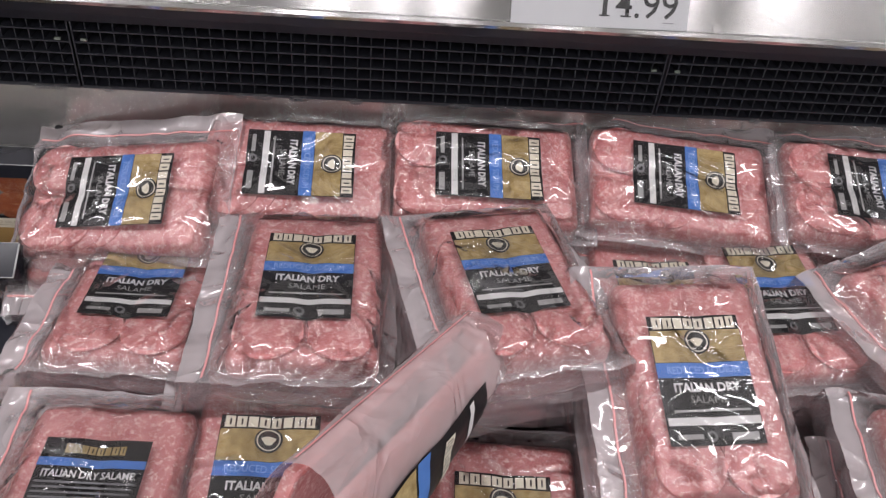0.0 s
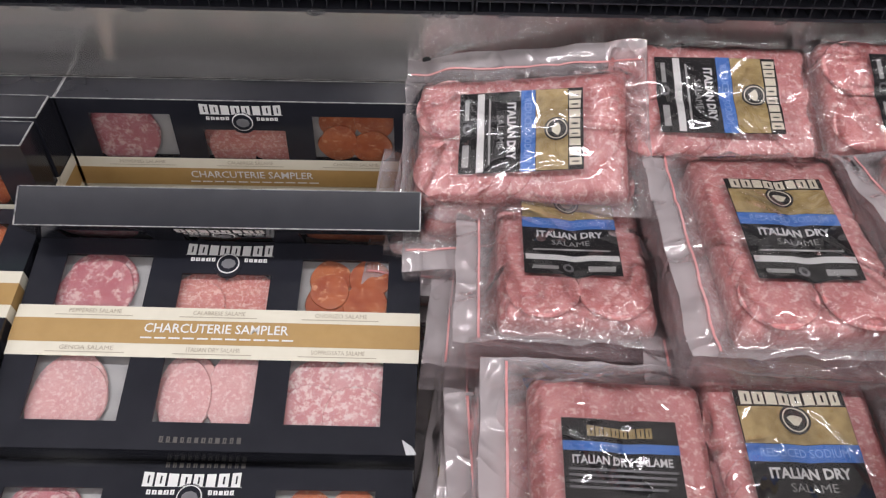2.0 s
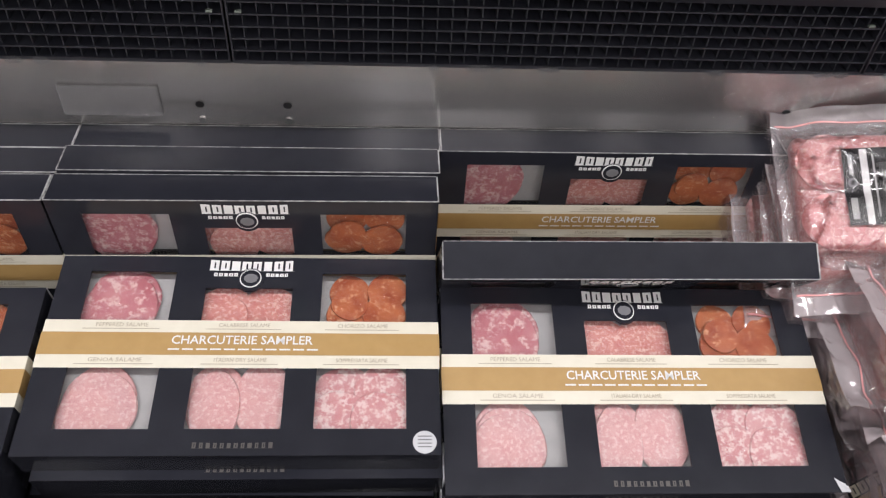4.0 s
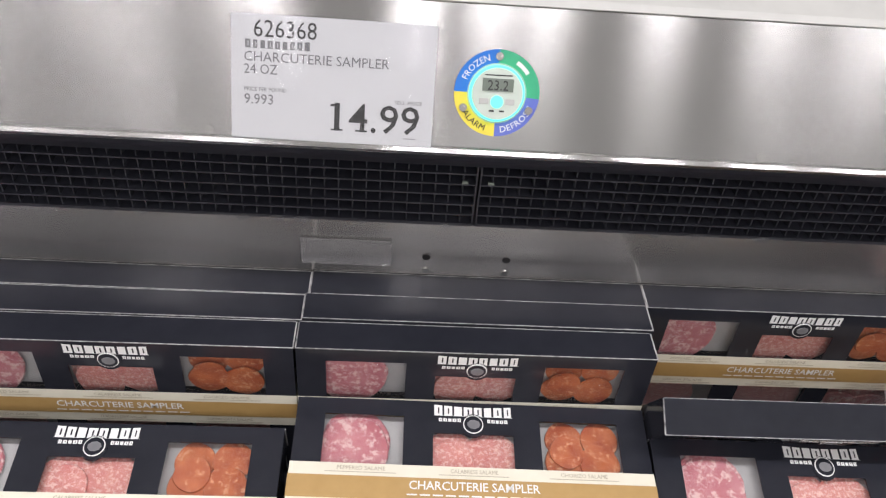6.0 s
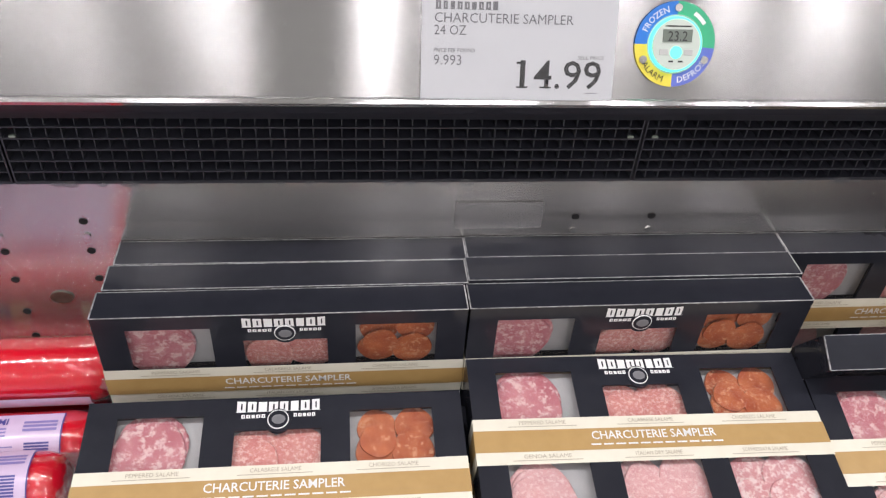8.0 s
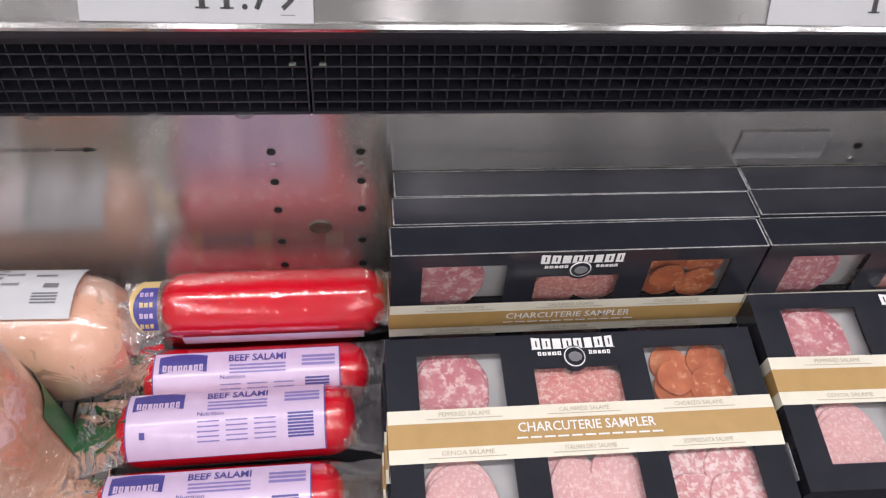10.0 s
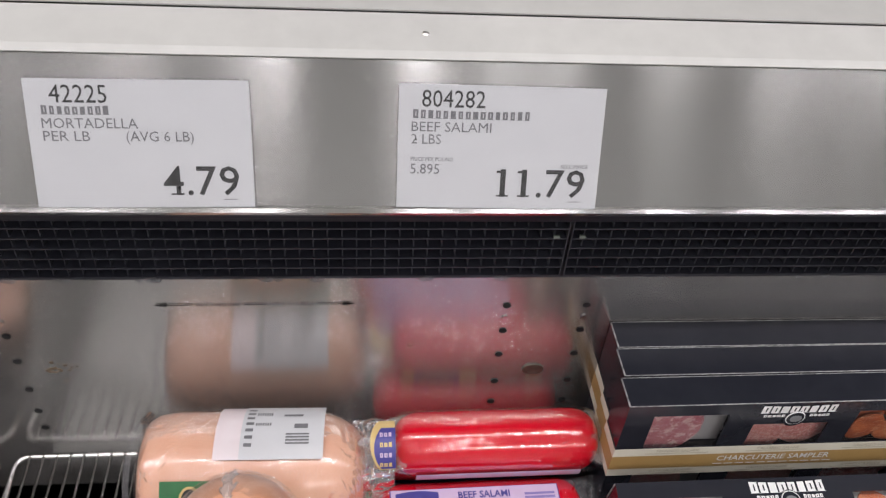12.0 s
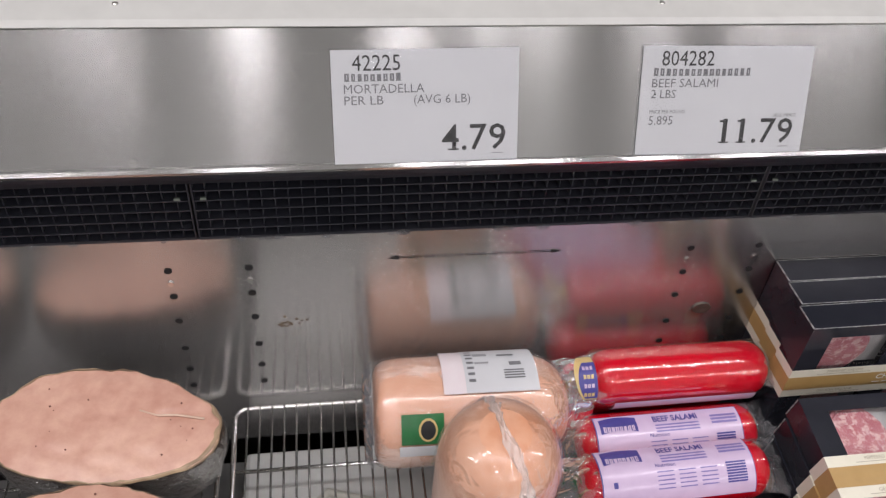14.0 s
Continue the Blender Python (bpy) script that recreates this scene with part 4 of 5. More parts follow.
def salami_pouch(kind, seed, m, label, group="salami pouches"):
    """A flat clear pouch of sliced salami with a red zip along one side and a printed label."""
    p = thing("salami_pouch", label, "salami pack", m, group)
    rg = random.Random(seed)
    body = bmesh.new()
    add_box(body, -0.062, 0.064, 0.016, 0.208, -0.011, 0.0165, 0.008)
    part("meat_block", body, M_BAG, p, "pressed salami slices", None, True)
    for cx in (-0.028, 0.032):
        for i in range(4):
            bm = bmesh.new()
            y = 0.095 - i * 0.0165
            add_disc(bm, cx + rg.uniform(-0.0015, 0.0015), y, 0.0158 + i * 0.0012, 0.0176 + i * 0.0012, 0.0298, 30, 0.0305, 0.012, rg)
            part("slice", bm, M_BAG, p, "round salami slice")

    def top(u, v):
        x, y = PL + u * (PR - PL), v * PH
        return (x + 0.0018 * noise.noise((y * 25, seed, 2.0)), y + 0.002 * noise.noise((x * 25, seed, 5.0)), pouch_h(x, y, seed))
    part("film_back", sheet(4, 6, lambda u, v: (PL + 0.001 + u * (PR - PL - 0.002), 0.001 + v * (PH - 0.002), -0.0125)), POUCH_B, p, "milky back film")
    part("film_front", sheet(30, 44, top), POUCH, p, "crinkled clear film with milky margins", None, True)

    def seam(u, v):
        a = (1 - u) * 4
        k = min(int(a), 3)
        w = a - k
        c = [(PL, 0), (PR, 0), (PR, PH), (PL, PH), (PL, 0)]
        x, y = c[k][0] + (c[k + 1][0] - c[k][0]) * w, c[k][1] + (c[k + 1][1] - c[k][1]) * w
        k = 1 + 0.03 * v + 0.05 * v * noise.noise((x * 22, y * 22, seed))
        return (x * k, PH / 2 + (y - PH / 2) * k, pouch_h(x, y, seed) * (1 - v) - 0.024 * v)
    part("film_side", sheet(72, 4, seam), POUCH_B, p, "milky side gusset", None, True)

    def on(z):
        return lambda x, y, zz: Vector((x, y - 0.02, pouch_h(x, y - 0.02, seed) + zz - 0.0036))

    f = on(0)

    def patch(name, x0, x1, y0, y1, z, mt, lb=""):
        return part(name, sheet(max(2, round((x1 - x0) / 0.006)), max(1, round((y1 - y0) / 0.006)), lambda u, v: f(x0 + u * (x1 - x0), y0 + v * (y1 - y0), z)), mt, lab if name != "label" else p, lb, None, True)

    lab = None
    lab = patch("label", LX0, LX1, LY0, LY1, 0.0012, LBL_BLACK, "glossy black printed label")
    lcx = (LX0 + LX1) / 2
    if kind == "front":
        patch("gold_panel", LX0 + 0.0006, LX1 - 0.0006, 0.148, 0.1765, 0.0017, LBL_GOLD, "gold panel")
        patch("blue_stripe", LX0, LX1, 0.1345, 0.1475, 0.0018, LBL_BLUE, "blue stripe")
        patch("white_stripe", LX0 + 0.0015, LX1 - 0.001, 0.0945, 0.101, 0.0018, WHITE, "white stripe")
        part("wordmark", wordmark(0.074, 0.0112, 8, 0.0023, lcx, 0.1832, f, 0.88), CREAM, lab, "cream brand word as plain blocks")
        def ringlet(r0, r1, z):
            return sheet(22, 2, lambda u, v: f(lcx + (r0 + v * (r1 - r0)) * math.cos(u * math.tau), 0.1665 + (r0 + v * (r1 - r0)) * math.sin(u * math.tau), z))
        medal = part("medal", ringlet(0.0, 0.0112, 0.0025), INK, lab, "black round medallion")
        part("medal_ring", ringlet(0.0085, 0.0095, 0.0028), CREAM, medal)
        part("medal_motif", sheet(14, 2, lambda u, v: f(lcx + 0.0052 * v * math.cos(u * math.tau) * (1 + 0.25 * math.sin(3 * u * math.tau)), 0.166 + 0.004 * v * math.sin(u * math.tau), 0.0028)), CREAM, medal)
        text("wording", "REDUCED SODIUM", 0.0092, plain("pale_blue_print", (0.3, 0.5, 0.85), (0.36, 0.56, 0.88), 0.4), lab, lcx, 0.1378, 0.0025, 0.062, "CENTER", f)
        text("wording", "ITALIAN DRY", 0.0105, WHITE, lab, lcx, 0.1225, 0.0024, 0.056, "CENTER", f, 0.035)
        text("wording", "SALAME", 0.0088, PALEINK, lab, lcx, 0.1128, 0.0024, 0.032, "CENTER", f)
        part("small_print", bars([(lcx - 0.032, lcx + 0.032, 0.1052, 0.107), (lcx - 0.033, lcx - 0.012, 0.083, 0.087), (lcx + 0.012, lcx + 0.034, 0.0815, 0.0875)], 0.0024, f), PALEINK, lab)
        part("seal", sheet(8, 1, lambda u, v: f(lcx - 0.004 + (0.0025 + 0.0022 * v) * math.cos(u * math.tau), 0.0855 + (0.0025 + 0.0022 * v) * math.sin(u * math.tau), 0.0024)), INKG, lab)
    else:
        patch("blue_stripe", LX0, LX1, 0.165, 0.172, 0.0018, LBL_BLUE, "blue stripe")
        part("wordmark", wordmark(0.046, 0.008, 8, 0.0024, lcx, 0.18, f, 0.88), LBL_GOLD, lab)
        text("wording", "ITALIAN DRY SALAME", 0.0085, WHITE, lab, lcx, 0.1555, 0.0024, 0.068, "CENTER", f, 0.02)
        rows = [(LX0 + 0.003, LX1 - 0.003 - rg.uniform(0, 0.01), 0.1505 - 0.0042 * i, 0.1522 - 0.0042 * i) for i in range(4)]
        rows += [(LX0 + 0.004, LX0 + 0.004 + rg.uniform(0.024, 0.034), 0.128 - 0.006 * i, 0.1302 - 0.006 * i) for i in range(8)]
        part("small_print", bars(rows, 0.0024, f), INKG, lab)
        part("barcode", bars([(LX0 + 0.049, LX1 - 0.004, 0.127 - 0.0042 * i, 0.1295 - 0.0042 * i) for i in range(10)], 0.0024, f), WHITE, lab, "white barcode panel")
    part("zip", sheet(2, 40, lambda u, v: (PL + 0.019 + u * 0.0018, 0.004 + v * (PH - 0.008), pouch_h(PL + 0.0205, 0.004 + v * (PH - 0.008), seed) + 0.0012)), ZIP, p, "red zip strip", None, True)
    return p


LC = Matrix.Translation((0.001, -0.114, -0.024))
FRONT_L = "clear pouch of sliced pink salami with black and gold label"
BACK_L = "clear pouch of sliced pink salami with black ingredients label"
proto = {("front", 3): salami_pouch("front", 3, None, FRONT_L), ("front", 8): salami_pouch("front", 8, None, FRONT_L),
         ("front", 13): salami_pouch("front", 13, None, FRONT_L), ("back", 5): salami_pouch("back", 5, None, BACK_L)}
used = set()


def put_pouch(key, m):
    if key not in used:
        used.add(key)
        proto[key].matrix_basis = m
        return proto[key]
    return copy_thing(proto[key], m)


POUCH_KINDS = [("front", 3), ("front", 8), ("front", 13)]


def pouch_pile(c, tilt, turn, key, roll=0.0, below=True, seed=0, drift=0.0, back=0.0):
    """A pouch with its label's middle at c, and the pile that carries it."""
    put_pouch(key, Matrix.Translation(c) @ pose(0, 0, 0, tilt, roll, 0) @ pose(0, 0, 0, 0, 0, turn) @ LC)
    if not below:
        return
    rg = random.Random(seed + 77)
    x, y, z = c
    k = 0
    while True:
        k += 1
        z -= 0.0265
        x += drift
        y += back
        tilt = max(min(5.0, tilt), tilt - 3.2)
        if z - 0.024 - 0.09 * math.sin(math.radians(tilt)) < deck_z(y) - 0.012:
            break
        put_pouch(POUCH_KINDS[(k + seed) % 3], Matrix.Translation((x + rg.uniform(-0.012, 0.012), y + rg.uniform(-0.01, 0.012), z)) @ pose(0, 0, 0, tilt, roll * 0.6 ** k, 0) @ pose(0, 0, 0, 0, 0, turn + 180 * (k % 2) + rg.uniform(-7, 7)) @ LC)


pouch_pile((0.866, -0.058, 0.927), 26, -98, ("front", 3), roll=-14, seed=1, drift=-0.004)
pouch_pile((1.047, -0.027, 0.948), 23, -90, ("front", 8), seed=2)
pouch_pile((1.243, -0.03, 0.957), 22, -91, ("front", 13), seed=3)
pouch_pile((1.453, -0.036, 0.957), 22, -96, ("front", 3), seed=4)
pouch_pile((1.672, -0.04, 0.955), 22, -95, ("front", 8), seed=5)
pouch_pile((1.9, -0.04, 0.95), 22, -90, ("front", 13), seed=6)
pouch_pile((0.905, -0.146, 0.889), -3, -2, ("front", 8), seed=7, drift=-0.004)
pouch_pile((1.069, -0.187, 0.936), 1, 0, ("front", 13), seed=8)
pouch_pile((1.246, -0.192, 0.955), 0, 11, ("front", 3), seed=9, back=0.015)
pouch_pile((1.402, -0.298, 0.932), 22, 3, ("front", 8), seed=10)
pouch_pile((1.41, -0.165, 0.893), 8, 0, ("front", 13), seed=11)
pouch_pile((1.53, -0.15, 0.905), 8, 5, ("front", 3), seed=12)
pouch_pile((1.675, -0.22, 0.93), 10, 24, ("front", 8), seed=13)
pouch_pile((0.918, -0.389, 0.88), 5, -2, ("back", 5), seed=14, drift=-0.005)
pouch_pile((1.048, -0.36, 0.876), 6, 0, ("front", 3), seed=15, below=True)
pouch_pile((1.236, -0.392, 0.846), 5, -4, ("front", 13), seed=16)
pouch_pile((1.62, -0.39, 0.89), 7, -6, ("front", 8), seed=17)
pouch_pile((0.895, -0.265, 0.815), 6, -3, ("front", 13), seed=18, drift=-0.006)
# a pouch wedged between the cartons and the pile
put_pouch(("front", 3), Matrix.Translation((0.822, -0.33, 0.775)) @ pose(0, 0, 0, 4, -58, 0) @ pose(0, 0, 0, 0, 0, 4) @ LC)
# a pouch folded over like a tent across the pile, its open end raised
MILKY = film("milky_film", 0.36, (0.97, 0.9, 0.9), 0.8, 18, 0.14, 0.5, 2.5, 0.006, (0.87, 0.75, 0.76), 0.7)
near_end, far_end = Vector((1.093, -0.452, 1.012)), Vector((1.222, -0.255, 0.956))
TENT_L, TENT_H = (far_end - near_end).length, 0.02
along = (far_end - near_end).normalized()
across = along.cross(Vector((0, 0, 1))).normalized()
over = across.cross(along)
folded = thing("salami_pouch", "clear salami pouch folded over, open end up, across the pile", "salami pack",
               Matrix(((across.x, along.x, over.x, near_end.x), (across.y, along.y, over.y, near_end.y), (across.z, along.z, over.z, near_end.z), (0, 0, 0, 1))), "salami pouches")


def tent_side(sign, q, v, out=0.0):
    """A point of the hanging side: q from the fold down, v from the open end inwards."""
    drop = 0.135 - 0.1 * v
    x = TENT_H + 0.014 * math.sin(q * 2.6) + 0.012 * q * (1 - v) + 0.003 * noise.noise((q * 4, v * 5, sign * 3.0)) + out
    return Vector((sign * x, v * TENT_L - 0.03 * q * (1 - v) ** 2, -0.006 - drop * q))


def tent(u, v):
    a = 2 * u - 1
    if abs(a) > 0.3:
        return tent_side(1 if a > 0 else -1, (abs(a) - 0.3) / 0.7, v)
    wave = 0.0025 * noise.noise((a * 6, v * 6, 1.1))
    return Vector((a / 0.3 * TENT_H, v * TENT_L + 0.004 * math.cos(a * 5) * (1 - v), -0.006 * (abs(a) / 0.3) ** 2.5 + wave * (1 - abs(a) / 0.3)))


part("film_front", sheet(40, 20, tent), MILKY, folded, "milky folded film", None, True)
part("zip", sheet(2, 24, lambda u, v: tent(0.385 + 0.012 * u, 0.02 + 0.96 * v) + Vector((0, 0, 0.001))), ZIP, folded, "red zip strip", None, True)
for sign in (-1, 1):
    side = bmesh.new()
    cs = [side.verts.new(tent_side(sign, q, v, o)) for o in (-0.002, -0.013) for q, v in ((0.1, 0.05), (0.1, 0.97), (0.93, 0.97), (0.93, 0.05))]
    for f in ((0, 1, 2, 3), (7, 6, 5, 4), (0, 4, 5, 1), (1, 5, 6, 2), (2, 6, 7, 3), (3, 7, 4, 0)):
        side.faces.new([cs[k] for k in f])
    bmesh.ops.recalc_face_normals(side, faces=side.faces)
    bmesh.ops.bevel(side, geom=list(side.edges), offset=0.003, segments=2, affect="EDGES", profile=0.5)
    part("meat_block", side, M_BAG, folded, "pressed salami slices")

    def tent_patch(name, q0, q1, v0, v1, out, mt, par, lb=""):
        return part(name, sheet(6, 6, lambda u, w: tent_side(sign, q0 + (q1 - q0) * u, v0 + (v1 - v0) * w, out)), mt, par, lb, None, True)
    lb = tent_patch("label", 0.28, 0.9, 0.2, 0.78, 0.0012, LBL_BLACK, folded, "glossy black printed label")
    tent_patch("gold_panel", 0.3, 0.88, 0.24, 0.36, 0.0018, LBL_GOLD, lb, "gold panel")
    tent_patch("blue_stripe", 0.29, 0.89, 0.37, 0.43, 0.0018, LBL_BLUE, lb, "blue stripe")
    tent_patch("white_stripe", 0.31, 0.87, 0.66, 0.69, 0.0018, WHITE, lb, "white stripe")
    part("wordmark", wordmark(0.5, 0.05, 8, 0.002, 0.59, 0.53, lambda a, b, z: tent_side(sign, a, b, z), 0.85), CREAM, lb)


# ---- beef salami chubs ----
def chub_prof(L, r, e, n=9):
    out = [(-L / 2, 0.004)]
    for i in range(1, n + 1):
        a = math.pi / 2 * i / n
        out.append((-L / 2 + e * (1 - math.cos(a)), r * math.sin(a) ** 0.75))
    for i in range(1, 8):
        out.append((-L / 2 + e + (L - 2 * e) * i / 8, r))
    return out + [(-x, q) for x, q in out[::-1][8 - 1:]]


def beef_salami(seed, m, label, face):
    t = thing("beef_salami", label, "salami", m, "beef salami chubs")
    L, r = 0.23, 0.035
    part("casing", spin_x(chub_prof(L, r, 0.03), 40, lambda x, a: 0.012 * noise.noise((x * 18, math.cos(a) * 1.5, math.sin(a) * 1.5 + seed))), CASING, t, "bright red salami casing", None, True)

    def wrapf(u, v):
        x = -0.145 + u * 0.29
        q = smooth(0.142, 0.1, abs(x))
        a = v * math.tau
        w = 1 + 0.014 * noise.noise((x * 30, math.cos(a) * 2, math.sin(a) * 2 + seed))
        ry, rz = (r + 0.001) * w * (0.62 + 0.38 * q), (r + 0.0022) * w * (0.06 + 0.94 * q ** 0.8)
        lip = 0.012 * (1 - q) * noise.noise((x * 40, a, seed))
        return (x, ry * math.cos(a), rz * math.sin(a) - 0.012 * (1 - q) + lip)
    part("film_wrap", sheet(40, 36, wrapf), WRAP, t, "clear crimped film", None, True)

    for sx in (-1, 1):
        part("film_end", sheet(8, 18, lambda u, v: (sx * (0.1 + u * 0.058), (v - 0.5) * (0.064 + 0.016 * u), (0.03 * math.cos((v - 0.5) * 2.6)) * (1 - u) ** 1.5 - 0.012 * u + 0.009 * noise.noise((u * 4 + seed, v * 9, sx * 3.1)))), FILM_END, t, "crinkled clear film end", None, True)

    def on(x, y, z):
        a = y / r
        rr = r + 0.003 + z
        return Vector((x, rr * math.sin(a), rr * math.cos(a)))

    def patch(name, x0, x1, y0, y1, z, mt, par, lb=""):
        return part(name, sheet(4, 8, lambda u, v: on(x0 + u * (x1 - x0), y0 + v * (y1 - y0), z)), mt, par, lb, None, True)

    if face == "lilac":
        lb = patch("label", -0.098, 0.083, -0.04, 0.026, 0.0, LILAC, t, "lilac printed label")
        patch("label_border", -0.0992, 0.0842, -0.0412, 0.0272, -0.0006, NAVY, lb, "navy label border")
        part("logo_block", sheet(6, 3, lambda u, v: on(-0.093 + u * 0.046, 0.004 + v * 0.017 + 0.003 * math.sin(u * 3), 0.0005)), NAVY, lb, "navy brand logo as plain shape")
        part("wordmark", wordmark(0.04, 0.0065, 8, 0.001, -0.07, 0.009, on, 0.8), LILAC, lb)
        text("title", "BEEF SALAMI", 0.0105, NAVY, lb, 0.002, 0.0135, 0.0005, 0.056, "CENTER", on, 0.02)
        part("small_print", bars([(-0.025, 0.03, 0.0085 - i * 0.0034, 0.0102 - i * 0.0034) for i in range(3)] + [(0.046, 0.079, 0.014 - i * 0.004, 0.0165 - i * 0.004) for i in range(3)], 0.0005, on), SOFTNAVY, lb)
        part("table_print", bars([(-0.034 + c * 0.026, -0.014 + c * 0.026, -0.0085 - i * 0.0042, -0.0073 - i * 0.0042) for c in range(3) for i in range(5)], 0.0005, on), SOFTNAVY, lb)
        part("barcode", bars([(0.049, 0.073, -0.026 + i * 0.0028, -0.0242 + i * 0.0028) for i in range(8)], 0.0005, on), NAVY, lb, "navy barcode")
        part("drop_mark", bars([(-0.086, -0.081, -0.02, -0.014)], 0.0005, on), NAVY, lb)
        text("wording", "Nutrition", 0.0055, NAVY, lb, -0.034, -0.003, 0.0005, 0.024, "LEFT", on)
    else:
        lb = patch("label", -0.1, 0.07, 0.056, 0.092, 0.0, YELLOW, t, "blue and yellow brand label")
        patch("logo_block", -0.085, -0.03, 0.058, 0.088, 0.0006, NAVY, lb, "navy logo block")
        patch("logo_block", -0.01, 0.05, 0.058, 0.088, 0.0006, CASING, lb)
        part("wordmark", wordmark(0.046, 0.01, 7, 0.0012, -0.058, 0.07, on, 0.8), YELLOW, lb)
        patch("lower_label", -0.09, 0.09, -0.08, -0.054, 0.0, LILAC, t, "lilac lower label")

        def tail(x, y, z):
            a = y / 0.03
            return Vector((x, (0.03 + z) * math.sin(a) - 0.002, (0.03 + z) * math.cos(a) - 0.001))
        tl = part("printed_tail", sheet(6, 10, lambda u, v: tail(-0.139 + 0.027 * u + 0.01 * (2 * v - 1) ** 2 * (1 - u), -0.042 + 0.062 * v, 0.0)), YELLOW, t, "blue and yellow printed film tail", None, True)
        part("logo_block", sheet(6, 10, lambda u, v: tail(-0.135 + 0.023 * u + 0.008 * (2 * v - 1) ** 2 * (1 - u), -0.04 + 0.046 * v, 0.0007)), NAVY, tl, "navy logo block", None, True)
        for k in range(4):
            part("wordmark", wordmark(0.014, 0.005, 3, 0.0014, -0.1225, -0.034 + 0.0105 * k, tail, 0.75), LILAC if k % 2 else YELLOW, tl)
    return t


RED_L = "red beef salami chub in clear film lying on others"
LIL_L = "red beef salami chub with lilac label in clear film"
beef_salami(1, pose(-0.425, -0.023, 0.787, 4, 0, 0.5), RED_L, "red")
b2 = beef_salami(2, pose(-0.444, -0.078, 0.731, 26, 0, 1), LIL_L, "lilac")
copy_thing(b2, pose(-0.458, -0.138, 0.741, 9, 0, 1.5))
copy_thing(b2, pose(-0.47, -0.213, 0.725, 9, 0, 1))
copy_thing(b2, pose(-0.475, -0.29, 0.716, 8, 0, 0))
copy_thing(b2, pose(-0.47, -0.366, 0.708, 0, 0, -1))
copy_thing(b2, pose(-0.445, 0.008, 0.73, 150, 0, 0))


# ---- mortadella ----
def mort_prof(L, r):
    out = [(-L / 2, 0.01), (-L / 2 + 0.001, r * 0.72), (-L / 2 + 0.005, r * 0.88), (-L / 2 + 0.014, r * 0.965), (-L / 2 + 0.03, r)]
    out += [(-L / 2 + 0.03 + (L - 0.1) * i / 8, r) for i in range(1, 9)]
    x0, e = L / 2 - 0.07, 0.07
    for i in range(1, 10):
        a = math.pi / 2 * i / 9.3
        out.append((x0 + e * math.sin(a), r * math.cos(a) ** 0.62))
    return out


